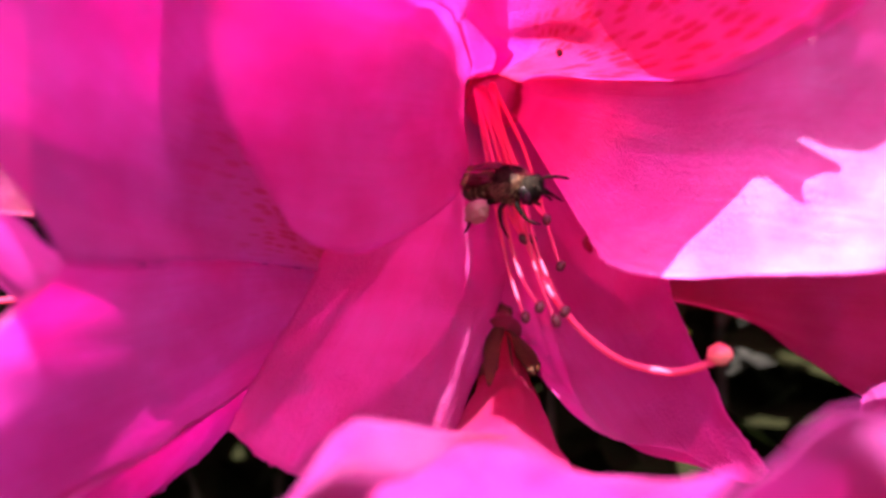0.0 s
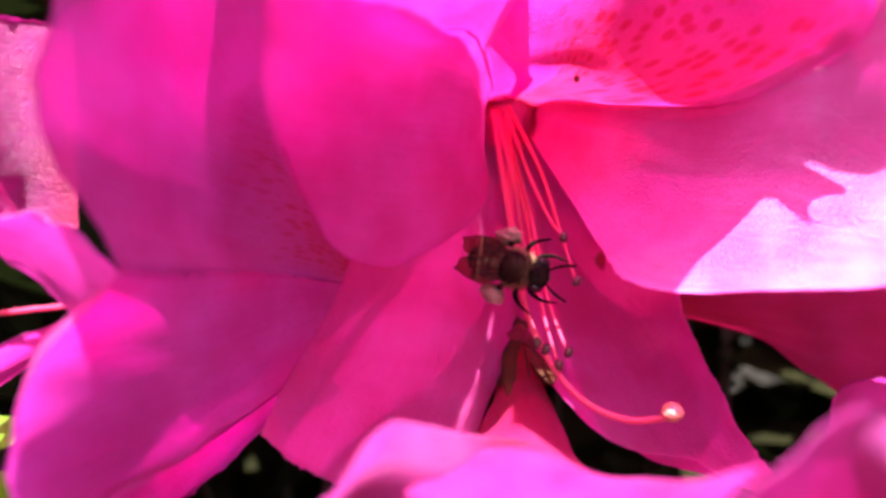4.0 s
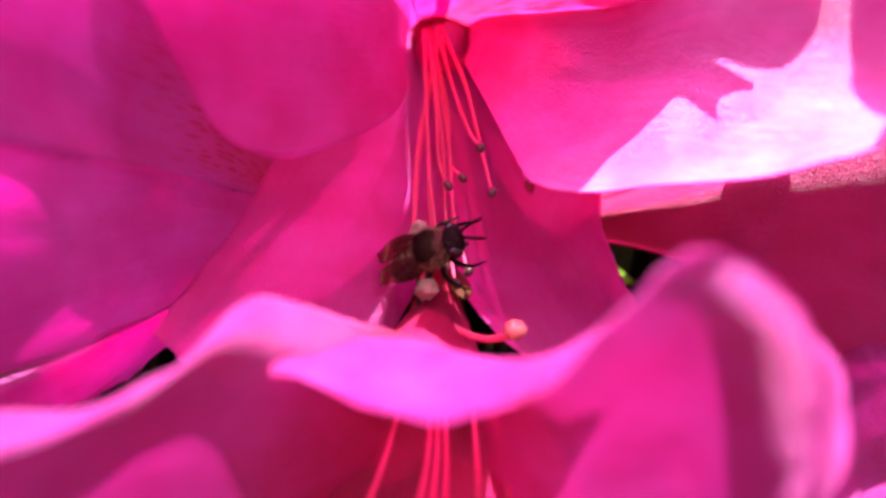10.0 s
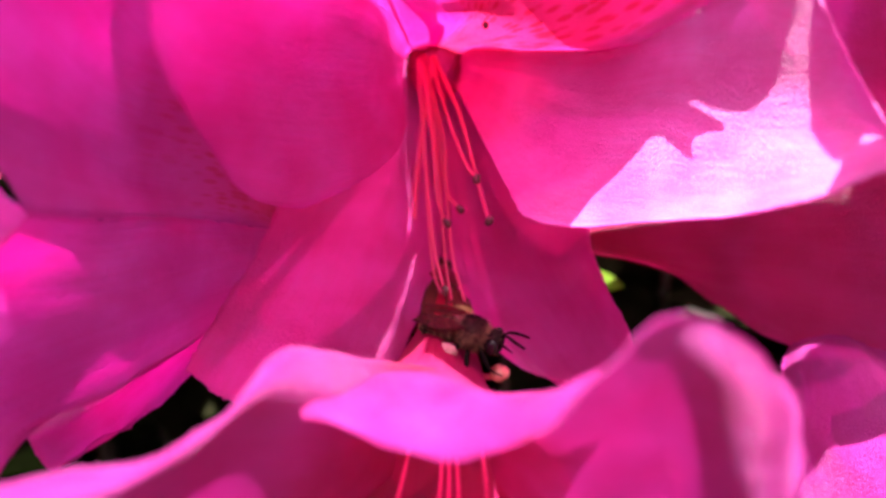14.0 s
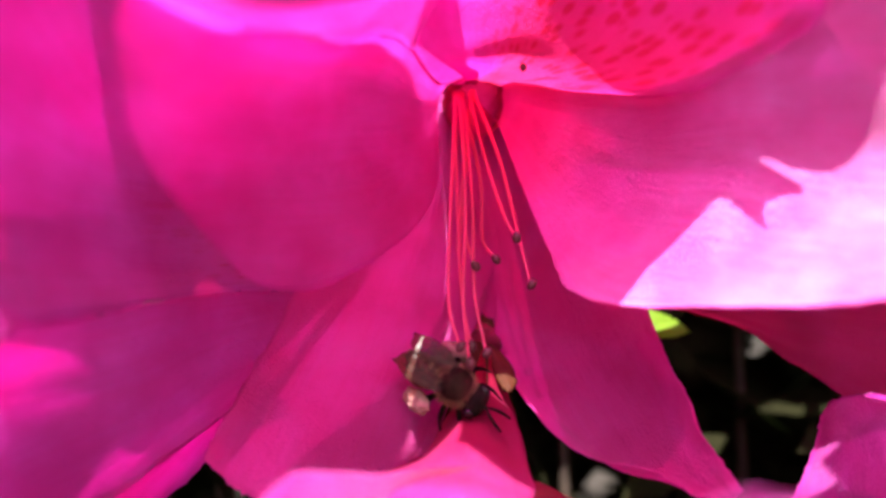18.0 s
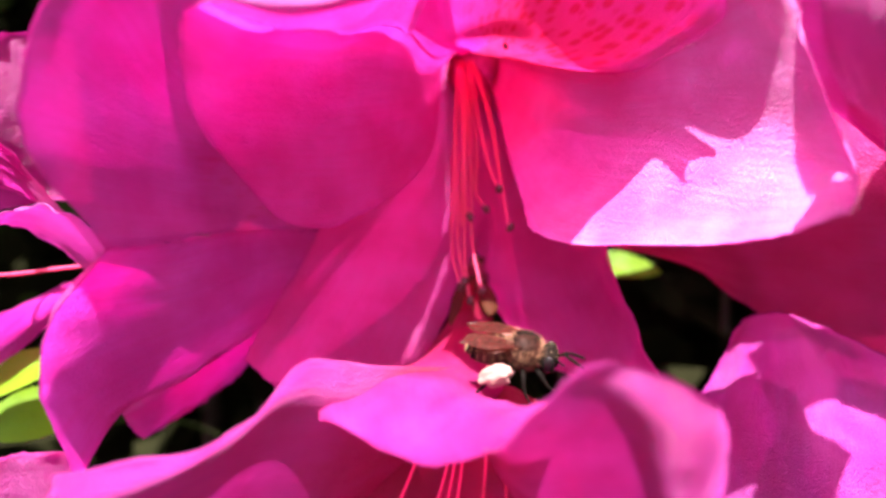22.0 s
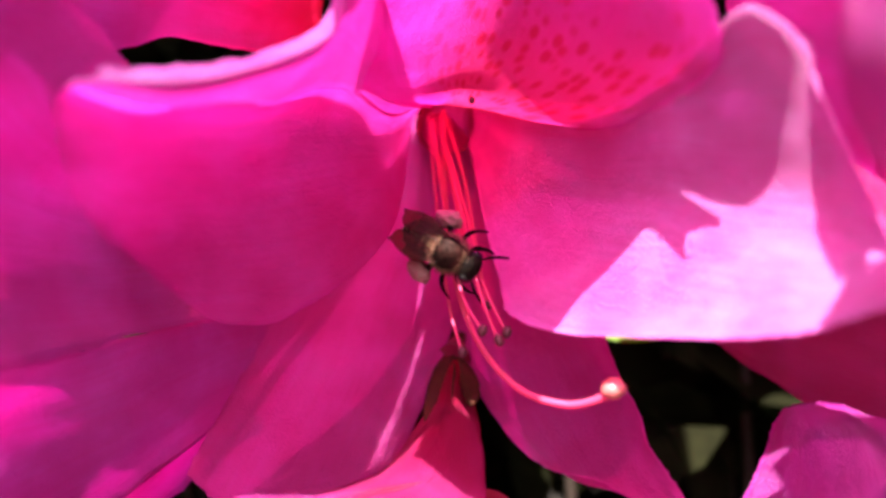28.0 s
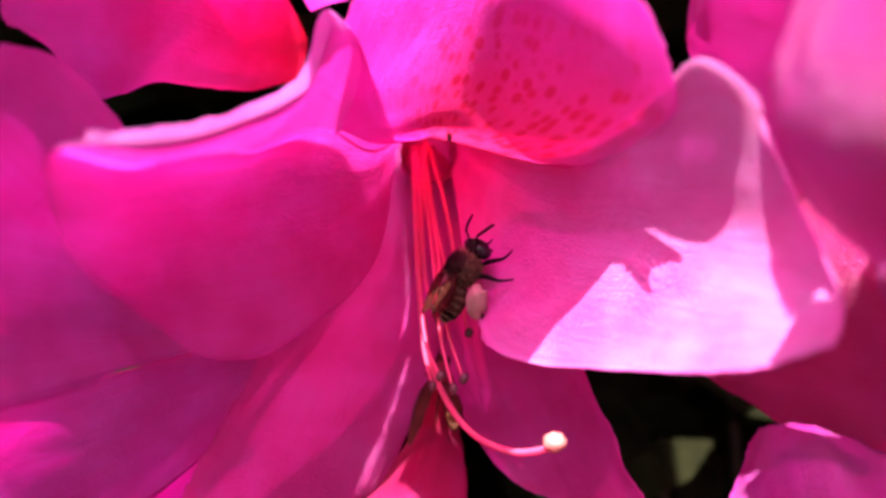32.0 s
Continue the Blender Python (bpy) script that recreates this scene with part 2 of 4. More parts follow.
def sheet_mesh(cage, origin, nu=34, nv=30, ruffle=0.5, crease=0.35, seed=0.0, rim=0.28):
    """A thin smooth sheet over a small cage of control points in millimetres, with a wavy margin and a rolled rim."""
    rows = [[Vector(p) - Vector(origin) for p in row] for row in cage]
    grid = []
    for i in range(nu + 1):
        s = i / nu
        across = [spline([row[j] for row in rows], s) for j in range(len(rows[0]))]
        grid.append([spline(across, j / nv) for j in range(nv + 1)])
    normals = []
    for i in range(nu + 1):
        line = []
        for j in range(nv + 1):
            du = grid[min(i + 1, nu)][j] - grid[max(i - 1, 0)][j]
            dv = grid[i][min(j + 1, nv)] - grid[i][max(j - 1, 0)]
            nrm = du.cross(dv)
            line.append(nrm.normalized() if nrm.length > 1e-9 else Vector((0, -1, 0)))
        normals.append(line)
    bm = bmesh.new()
    uvs = bm.loops.layers.uv.new("UVMap")
    where, verts = {}, []
    for i in range(nu + 1):
        line = []
        for j in range(nv + 1):
            u, v = i / nu, j / nv
            edge = max(abs(2 * v - 1) ** 4, u**5) * min(1.0, 4 * u)
            p = grid[i][j]
            wave = noise.noise(Vector((u * 7 + seed, v * 6, seed)))
            fold = noise.noise(Vector((u * 3 + seed, v * 4 + 7, seed))) + 0.4 * noise.noise(Vector((u * 9, v * 11 + seed, 3)))
            p = p + normals[i][j] * (ruffle * edge * wave * 2 + crease * fold * min(1.0, 3 * u))
            if u > 0.25 and (j in (0, nv) or i == nu):
                inner = grid[max(i - 1, 0) if i == nu else i][1 if j == 0 else (nv - 1 if j == nv else j)]
                p = p + (p - inner).normalized() * 0.52 * (noise.noise(Vector((u * 60 + seed, v * 60, 5))) + 0.5 * noise.noise(Vector((u * 25, v * 25 + seed, 9))))
            vert = bm.verts.new(p / 1000)
            where[vert] = (u, v)
            line.append(vert)
        verts.append(line)
    for i in range(nu):
        for j in range(nv):
            bm.faces.new((verts[i][j], verts[i][j + 1], verts[i + 1][j + 1], verts[i + 1][j]))
    if rim:
        loop = [(i, 0) for i in range(nu)] + [(nu, j) for j in range(nv)] + [(i, nv) for i in range(nu, -1, -1)]
        low = []
        for i, j in loop:
            k = bm.verts.new(verts[i][j].co - normals[i][j] * rim / 1000)
            where[k] = (i / nu, j / nv)
            low.append(k)
        for a, b, k in zip(loop, loop[1:], range(len(loop))):
            bm.faces.new((verts[a[0]][a[1]], low[k], low[k + 1], verts[b[0]][b[1]]))
    for f in bm.faces:
        for lp in f.loops:
            lp[uvs].uv = where[lp.vert]
    bmesh.ops.recalc_face_normals(bm, faces=bm.faces)
    return bm


def tube_mesh(points, radii, sides=8, steps=24, caps=True):
    """A tapering tube along a smooth line; points in millimetres, in the part's own space."""
    pts = [Vector(p) for p in points]
    bm = bmesh.new()
    rings = []
    for k in range(steps + 1):
        s = k / steps
        p = spline(pts, s)
        ahead = (spline(pts, min(1, s + 0.01)) - spline(pts, max(0, s - 0.01))).normalized()
        x = ahead.cross(Vector((0.31, -0.9, 0.2))).normalized()
        y = ahead.cross(x)
        r = spline([Vector((q, 0, 0)) for q in radii], s).x
        rings.append([bm.verts.new((p + (x * math.cos(a) + y * math.sin(a)) * r) / 1000) for a in [2 * math.pi * q / sides for q in range(sides)]])
    for a, b in zip(rings, rings[1:]):
        for q in range(sides):
            bm.faces.new((a[q], a[(q + 1) % sides], b[(q + 1) % sides], b[q]))
    if caps:
        bm.faces.new(rings[0][::-1])
        bm.faces.new(rings[-1])
    return bm


def blob_mesh(centre, size, turn=None, rough=0.0, seed=0.0, seg=16):
    """A rounded, slightly uneven body; centre and half sizes in millimetres."""
    bm = bmesh.new()
    bmesh.ops.create_uvsphere(bm, u_segments=seg, v_segments=max(6, seg * 2 // 3), radius=1.0)
    m = (turn or Matrix.Identity(3))
    for v in bm.verts:
        k = 1 + rough * noise.noise(v.co * 2.3 + Vector((seed, seed, 0)))
        v.co = (Vector(centre) + m @ Vector((v.co.x * size[0], v.co.y * size[1], v.co.z * size[2])) * k) / 1000
    return bm


# ---- ground ----
bm = bmesh.new()
ringsg = [0.0, 0.3, 0.6, 1.0, 2.0, 4.0, 10.0, 40.0, 300.0, 3000.0]
prev = None
for r in ringsg[1:]:
    ring = [bm.verts.new((r * math.cos(a), r * math.sin(a), 0.02 * noise.noise(Vector((r * math.cos(a), r * math.sin(a), 0))) if r < 5 else 0)) for a in [2 * math.pi * q / 48 for q in range(48)]]
    if prev is None:
        bm.faces.new(ring)
    else:
        for q in range(48):
            bm.faces.new((prev[q], prev[(q + 1) % 48], ring[(q + 1) % 48], ring[q]))
    prev = ring
bmesh.ops.recalc_face_normals(bm, faces=bm.faces)
ground = part("ground", bm, SOIL, None)
tagged(ground, "dark brown soil under the azalea shrub", "ground", kind="structure")


# ---- the open flower that the bee visits ----
flower = thing("azalea_flower", (0, 0, 0), "wide-open magenta azalea flower with red-spotted throat", "flower", "azalea flowers")
ORIGIN = (0, 0, 0)
upper = [
    [(-4.1, 4, 1.6), (-1.8, 4, 2.4), (0.8, 4, 2.5), (3.5, 3, 1.6), (6, 3, 0.1)],
    [(-1.1, -8, -0.8), (-0, -7, -0.4), (1.9, -6, -0.3), (4.5, -8, -1.1), (11.1, -10, -1.8)],
    [(-2.6, -32, -3.6), (2, -30, -3.6), (6.7, -29, -2.8), (12, -27, -4.9), (18, -25, -7.5)],
    [(-8.2, -41, -1.7), (-0.7, -36, -1.1), (8.9, -33, 0.8), (18.4, -36, -4.8), (27.9, -42, -11.3)],
    [(-8.8, -44, 3.1), (-0.4, -40, 4.4), (12.6, -37, 5.5), (24, -44, -2.7), (34.5, -52, -9.9)],
    [(-6.3, -48, 8.7), (3.5, -44, 9.5), (15.1, -41, 10.8), (27.4, -50, 1.5), (39.5, -60, -6.4)],
    [(-1.6, -52, 14), (8.1, -48, 15.7), (18.4, -46, 16), (29.2, -54, 7.6), (38.2, -63, 0.4)],
    [(4.2, -58, 19.3), (12, -56, 20.7), (20.7, -55, 21.5), (29.8, -60, 13.3), (35.2, -65, 6.8)],
]
# the petal's unseen front, its outline set by the shade it must cast below
hood = [
    [(-5, -62, 24), (7, -65.5, 25), (18, -64, 23), (29, -63.5, 15), (34.5, -66.5, 8)],
    [(-8, -69, 27), (5, -74.5, 28), (20, -71.5, 26), (29.5, -65.5, 18), (34, -69, 11)],
    [(-10, -79, 28), (1, -85, 29), (20.3, -71.8, 26.1), (29.6, -65.7, 18.5), (34, -69.8, 12)],
]
part("petal", sheet_mesh(upper + hood, ORIGIN, 64, 72, seed=1.0), PETAL_SPOTTED, flower, "upper petal with dark red spots")
left = [
    [(-1.1, 4, 2.4), (-4.1, 4, 1.6), (-5.2, 4, 0.4), (-5.9, 3, -0.9), (-6.6, 3, -2.3), (-6.8, 2, -3.9)],
    [(-1.8, -27, -2), (-5.9, -26, -4.3), (-6.9, -25, -7.1), (-6.9, -23, -11.2), (-6.6, -21, -15.6), (-6, -21, -18.9)],
    [(-4.3, -40, 3.4), (-8.7, -40, -2.8), (-10.6, -38, -7.2), (-10.6, -36, -13.4), (-9.9, -33, -20.4), (-8.3, -31, -26.8)],
    [(-3.8, -57, 7.6), (-11.2, -52, -2.2), (-15.2, -48, -7.5), (-16.1, -46, -15), (-15.3, -42, -24.4), (-12.6, -38, -31.3)],
    [(-7.6, -60, 0.3), (-15.1, -60, -5.2), (-19.5, -56, -9), (-22.3, -53, -16.3), (-22, -49, -25.3), (-17.2, -42, -34.3)],
    [(-13.8, -68, -4.3), (-20.3, -67, -6.8), (-24.9, -63, -9.7), (-28.7, -60, -15.7), (-29.4, -55, -25.1), (-22.8, -46, -36.8)],
    [(-19.8, -74, -6.4), (-24.4, -74, -7.9), (-29, -71, -10.5), (-32.7, -67, -16.1), (-34.6, -61, -25), (-29.5, -52, -34.9)],
    [(-26.5, -80, -6.2), (-29.2, -80, -6.4), (-34.1, -76, -7.6), (-35.4, -73, -14.3), (-35.4, -68, -20.8), (-33.7, -60, -27.2)],
]
left_rim = [
    [(1.5, 4, 2.9)],
    [(1.2, -26, -1.1)],
    [(-1.4, -39, 6.5)],
    [(-4.2, -57, 12)],
    [(-8, -60, 2.9)],
    [(-14.1, -68, -2.2)],
    [(-19.7, -74, -4.3)],
    [(-25.9, -80, -5.1)],
]
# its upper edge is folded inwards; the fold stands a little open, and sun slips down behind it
fold, front = [], []
for i, (edge, row) in enumerate(zip(left_rim, left)):
    gap = (0, 0, 0.9, 1.15, 0.6, 0, 0, 0)[i]
    crease = Vector(row[1]).lerp(Vector(row[2]), (0, 0, -0.1, 0.27, 0.33, 0.2, 0, 0)[i])
    fold.append([*edge, row[0], crease - Vector((0, 0.9, 0.35)) * gap])
    front.append([crease + Vector((0, 0.9 * gap + 0.15, 0.35 * gap + 0.1))] + row[2:])
petal_left = part("petal", sheet_mesh(front, ORIGIN, 48, 44, ruffle=0.2, crease=0.3, seed=2.3), PETAL, flower)
part("folded_edge", sheet_mesh(fold, ORIGIN, 48, 16, ruffle=0.2, crease=0.15, seed=2.9), PETAL_LIT_EDGE, petal_left, "inward-folded petal edge, paled for the sun on it")
right = [
    [(5.1, 7, 3), (5.4, 3, 1.7), (6.2, 3, -0.6), (6.7, 2, -2.8), (6.5, 2, -5.1), (5.6, 1, -7.6)],
    [(18, -10, -2.2), (16, -24.3, -5.9), (16.8, -23, -9), (15.4, -23, -13.1), (12.8, -22, -18.2), (8.7, -22, -23.3)],
    [(29.2, -27, -6.5), (25.9, -39.8, -9.3), (27.2, -37, -12.7), (25.4, -35, -19.1), (20.6, -35, -27.4), (11.4, -36, -34.5)],
    [(35.2, -42, -6.1), (32.9, -49.8, -8.2), (34.6, -50, -13.2), (34.2, -46, -20.7), (30.6, -46, -30), (13.5, -42, -38.6)],
    [(39.1, -57, -3.7), (37.8, -57.5, -4.6), (40.9, -54, -14), (40.6, -51, -23.6), (37.8, -52.5, -32.2), (24.5, -51, -40.2)],
    [(42.8, -62.5, -1.3), (42.3, -63, -1.8), (46.5, -58.5, -14.7), (47.3, -56, -25.4), (44.7, -58.5, -33.5), (37.4, -60, -39.6)],
    [(48.3, -62.5, -5), (47.9, -63, -5.6), (51, -62, -16), (53.2, -62, -26.3), (50.1, -66, -33.5), (44.1, -67.5, -38)],
    [(49.4, -62, -8.9), (48.8, -62.5, -9.5), (51.5, -65, -19), (54.1, -69, -27.9), (53, -72, -32.4), (51.7, -73, -34.6)],
]
part("petal", sheet_mesh(right, ORIGIN, 64, 60, crease=0.45, seed=3.1), PETAL_EDGE_SPOTTED, flower)
lower_left = [
    [(-11.4, 2, -4.2), (-7.9, 4, -1.8), (-4.9, 6, 0), (-1.9, 7, -0.1), (0.5, 6, -2.3)],
    [(-28.1, -9, -22.7), (-17.4, -5, -23.5), (-8.3, -3, -23), (-3.1, 2, -24.7), (4, 2, -27.5)],
    [(-32.5, -19, -39.4), (-23.8, -21, -41.6), (-14.1, -21, -41.6), (-5.6, -14, -41.5), (2.1, -8, -40.6)],
    [(-38.9, -29, -53.2), (-29.6, -32, -54.2), (-19.5, -32, -53.6), (-9.4, -26, -53.6), (-1, -15, -49.5)],
    [(-41.7, -40, -61.7), (-34.5, -42, -66.7), (-27.2, -42, -68.7), (-15.8, -36, -68.7), (-8.1, -28, -64.4)],
]
part("petal", sheet_mesh(lower_left, ORIGIN, 60, 50, crease=0.6, seed=4.7), PETAL_LOWER, flower)
lower_right = [
    [(-1.3, 6, -1.5), (0.4, 8, -0.8), (1.6, 8, -1.5), (2.8, 7, -2.9), (3.5, 5, -5)],
    [(0.6, 0, -27.2), (6.4, 3, -27.7), (12.3, 3, -29.3), (20.4, -2, -29.6), (27.5, -12, -28.5)],
    [(0.5, -8, -42.8), (9.2, -8, -45.5), (16.9, -10, -46.7), (24.1, -16, -45.4), (27.9, -26, -44.6)],
    [(5.6, -18, -56.4), (13.9, -18, -58.9), (22.1, -19, -58.9), (28.8, -23, -57), (31.6, -30, -55.6)],
    [(15.3, -28, -64.9), (20.9, -28, -68), (27.4, -29, -68.8), (31.8, -31, -67.2), (34.6, -34, -63.4)],
    [(25, -35, -66.4), (29.1, -36, -68.4), (32.4, -37, -69.9), (36.2, -37, -70.9), (38, -37, -69.1)],
]
part("petal", sheet_mesh(lower_right, ORIGIN, 60, 50, crease=0.6, seed=5.2), PETAL_LOWER, flower)

# the tube behind the throat
throat_ring = [(4.2 * math.cos(a) + 0.6, 4.0 * math.sin(a) - 2.0) for a in [math.tau * k / 8 for k in range(9)]]
tube = [[(x * w + 0.02 * d * d * 0.05, d, z * w - 0.3 * d) for x, z in throat_ring] for w, d in ((1.6, 1.5), (1.4, 4), (1.0, 10), (0.6, 22), (0.42, 34))]
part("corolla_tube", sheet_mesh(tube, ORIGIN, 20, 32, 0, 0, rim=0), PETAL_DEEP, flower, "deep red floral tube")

style_line = [(0.5, 0, -1), (2.1, -16, -23.8), (4.9, -26, -38.2), (9, -33, -46.6), (14.6, -38, -52), (21.2, -41, -53.8), (26.2, -43, -52.5), (27.8, -44, -51)]
pistil = part("pistil", tube_mesh(style_line, [0.6, 0.52, 0.5, 0.52, 0.54, 0.56, 0.6, 0.7], 10, 40), FILAMENT, flower, "long curved pink pistil")
tip = Vector(style_line[-1])
part("stigma", blob_mesh(tip, (1.7, 1.7, 1.5), rough=0.25, seg=18), STIGMA, pistil, "sticky pale pink knob")

stamen_lines = [
    [(-3, 2, -0.9), (-2.7, -15, -25.4), (-2.1, -25, -40.1), (-0.8, -30, -48)],
    [(-2.8, 2, -0.9), (-3.4, -16, -25.4), (-3.5, -26, -41.8), (-1.7, -30, -48.7)],
    [(-2.2, 2, -0.7), (-1.2, -14, -20.2), (-1.1, -20, -30.6), (0.2, -24, -35.6)],
    [(-1.8, 2, -0.7), (-0.8, -16, -25.5), (-1, -26, -41.9), (-0.1, -31, -51.3)],
    [(-1.2, 2, -0.8), (0.4, -16, -25.5), (0.6, -25, -40.2), (2.3, -30, -49.6)],
    [(-1.6, 3, -0.8), (1.5, -10, -20), (1.5, -16, -30.7), (3.5, -20, -34.3)],
    [(-0.2, 0, -1.5), (2.3, -12, -16), (4.9, -22, -26.9), (6.4, -26, -30.3)],
    [(1, 0, -2.1), (4.9, -12, -16.1), (7.1, -22, -29.9), (8.5, -27, -38)],
]
stamens = []
for k, line in enumerate(stamen_lines):
    st = part("stamen", tube_mesh(line, [0.36, 0.32, 0.3, 0.26], 8, 24), FILAMENT, flower)
    end = Vector(line[-1])
    part("anther", blob_mesh(end + Vector((0.2, -0.2, -0.3)), (0.75, 0.7, 1.0), pose(0, 0, 0, 0, 40 * math.sin(k * 2.1), 0).to_3x3(), 0.15, k, 12), ANTHER, st, "dark red-brown anther")
    stamens.append(st)

part("anther", blob_mesh((8.3, -29.4, -3.6), (0.55, 0.5, 0.75), rough=0.3, seg=10), ANTHER, flower, "loose dark anther stuck on the petal")

# ---- neighbouring flowers ----
def neighbour(base, label, petals, stalk=None):
    f = thing("azalea_flower", base, label, "flower", "azalea flowers")
    for k, (cage, mat, kw) in enumerate(petals):
        part("petal", sheet_mesh(cage, base, seed=base[0] * 0.1 + k * 1.7, **kw), mat, f)
    if stalk:
        # narrow tube from the petals' base to the calyx, and the stalk that carries it
        a, b, c = (Vector(p) - Vector(base) for p in stalk)
        m = (a + b) / 2
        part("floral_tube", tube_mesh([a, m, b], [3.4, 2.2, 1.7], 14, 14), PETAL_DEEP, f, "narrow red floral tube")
        part("calyx", blob_mesh(b, (2.4, 2.4, 2.4), rough=0.3, seg=12), SCALE_BROWN, f, "brownish green calyx")
        part("stalk", tube_mesh([b, (b + c) / 2 + Vector((0, 2, 1)), c], [0.9, 0.8, 0.9], 8, 14), BARK, f)
    return f


la = [
    [(-19.2, -4, -16.8), (-18.2, 2, -21.6), (-17.1, 4, -29.6), (-17.1, 4, -35.5), (-17.1, 2, -40.1)],
    [(-31.8, -24, -12.5), (-31.7, -18, -21.1), (-30.1, -14, -28.8), (-29.2, -13, -34.9), (-27, -14, -40)],
    [(-39.4, -46, -6.6), (-40.7, -34, -14.8), (-39.4, -28, -22.6), (-37.9, -26, -31.6), (-37.3, -24, -38.1)],
    [(-34, -58, -1.9), (-46.5, -54, -13), (-49.2, -48, -21.8), (-48.3, -44, -31.3), (-44.9, -42, -37.5)],
    [(-38, -64, 7.1), (-47.5, -71, -3.1), (-52.6, -71, -16.1), (-54.2, -67, -26.2), (-49.6, -54, -38.4)],
    [(-41.6, -70, 8.3), (-51.3, -77, -3), (-55.4, -78, -14.6), (-56.5, -75, -24.1), (-52.2, -65, -38.2)],
]
lb = [
    [(-17.1, 2, -40.1), (-17.6, 0, -43), (-18.6, -4, -45.6), (-20.1, -8, -47.6)],
    [(-27, -14, -40), (-27.5, -14, -42.6), (-28.3, -16, -45.1), (-29.6, -18, -46.9)],
    [(-37.3, -24, -38.1), (-36.4, -24, -43.7), (-36.5, -23, -49.4), (-37.6, -22, -53.5)],
    [(-44.9, -42, -37.5), (-43.6, -38, -45.7), (-43.6, -35, -52.6), (-44.7, -32, -59.2)],
    [(-49.6, -54, -38.4), (-50.4, -50, -47.8), (-50.3, -46, -55.7), (-50.5, -42, -63.1)],
    [(-52.2, -65, -38.2), (-61.7, -62, -49.2), (-64.3, -58, -62.3), (-59.1, -52, -67.2)],
    [(-52.2, -66, -38.7), (-60.6, -70, -51.1), (-61.9, -68, -62), (-64.1, -60, -77.1)],
]
lc = [
    [(-29.7, -8, -45.4), (-29.1, -11, -45.9), (-29.6, -9, -47.5), (-30.9, -7, -49.7)],
    [(-41.6, -12, -51.4), (-39.6, -17, -52.1), (-39.8, -13, -54.9), (-39.9, -10, -57.6)],
    [(-50.4, -20, -58.3), (-47.3, -26, -59), (-47.2, -21, -63.8), (-46.6, -18, -65.4)],
    [(-58.6, -28, -65.9), (-54.4, -35, -65.9), (-54.7, -29, -71.8), (-53.5, -26, -72.3)],
    [(-67.3, -40, -70.9), (-62.7, -46, -70.9), (-62, -41, -76.8), (-57.5, -37, -73.5)],
]
for row, (x, y, z) in zip(lb, [row[-1] for row in lb]):
    row.append((x - 0.4, y - 1.9, z - 0.7))
neighbour((-24, -12, -44), "magenta azalea flower turned aside, its petals overlapping", [(la, PETAL_FLECKED, dict(crease=0.8)), (lb, PETAL, dict(crease=0.9, nu=40, nv=40)), (lc, PETAL, {})], stalk=((-14, 4, -42), (0, 26, -46), (12, 70, -70)))
ba = [
    [(-1.4, -12, -51.6), (-0.7, -15, -50.3), (0.4, -16, -49.8), (1.8, -15, -50.3), (3.4, -12, -51.6)],
    [(-5.4, -22, -59.3), (-3.8, -28, -57.4), (-1.5, -30, -56.9), (1.5, -28, -57.4), (5, -22, -59.8)],
    [(-10.5, -36, -64.1), (-8.4, -42, -61.5), (-4.7, -45, -61.3), (0.3, -43, -62.2), (6.9, -36, -66.4)],
    [(-21.4, -58, -60.5), (-14.7, -60, -60.1), (-8.2, -60, -60.2), (-2, -58, -60.8), (6.4, -57, -64.5)],
    [(-19.3, -70, -63), (-9.7, -76, -64.6), (-1.5, -80, -65.6), (6.2, -82, -62), (12.4, -84, -55.6)],
]
bb = [
    [(-1.9, -46, -61.6), (-6.5, -54, -67.1), (-8.3, -51, -71.5), (-8.8, -46, -76.6), (-11.1, -41, -83)],
    [(-12, -60, -57.6), (-13, -63, -63), (-16.3, -61, -69.8), (-16.8, -58, -75.6), (-18.9, -55, -83.3)],
    [(-21.9, -67, -55.3), (-22.3, -71, -59.5), (-26.2, -69, -67.7), (-29.2, -66, -75.1), (-31.9, -62, -84.6)],
    [(-27.6, -72, -61.1), (-29.9, -76, -64.4), (-33.2, -75, -69.5), (-36.6, -72, -75.9), (-40.4, -68, -84.2)],
    [(-34, -76, -64.9), (-37.6, -80, -68.2), (-41.6, -79, -72.5), (-46, -76, -78.2), (-49.1, -73, -84.3)],
    [(-43.6, -80, -65.8), (-43.4, -84, -68.6), (-45, -83, -72.6), (-47.5, -80, -78.1), (-49.6, -77, -83.4)],
    [(-49.8, -85, -65.7), (-49.6, -87, -68.8), (-50.8, -86, -72.6), (-52.6, -84, -76.9), (-54.5, -81, -82)],
]
bc = [
    [(1.5, -70, -64.1), (3.8, -60, -70.2), (6, -52, -78.8), (9.4, -44, -87.7), (11.7, -38, -96)],
    [(6.1, -83, -62), (7.1, -78, -66.7), (8.9, -71, -71.8), (11.7, -64, -79), (14, -57, -87)],
    [(12.2, -89, -54.4), (14.1, -84, -60.1), (16.5, -77, -66.9), (19.2, -70, -74.8), (20.6, -63, -85.2)],
    [(17.9, -90, -49.6), (20.2, -87, -55.6), (22.4, -81, -64), (24.9, -74, -72.6), (27.1, -66, -82.9)],
    [(27.1, -85, -52.8), (27.1, -88, -58.8), (26.8, -87, -65.5), (26.8, -85, -71.9), (26.4, -81, -78.2)],
    [(33.8, -80, -58.1), (33.9, -83, -62.1), (32.7, -85, -66.4), (29.7, -85, -72), (27.5, -83, -77)],
]
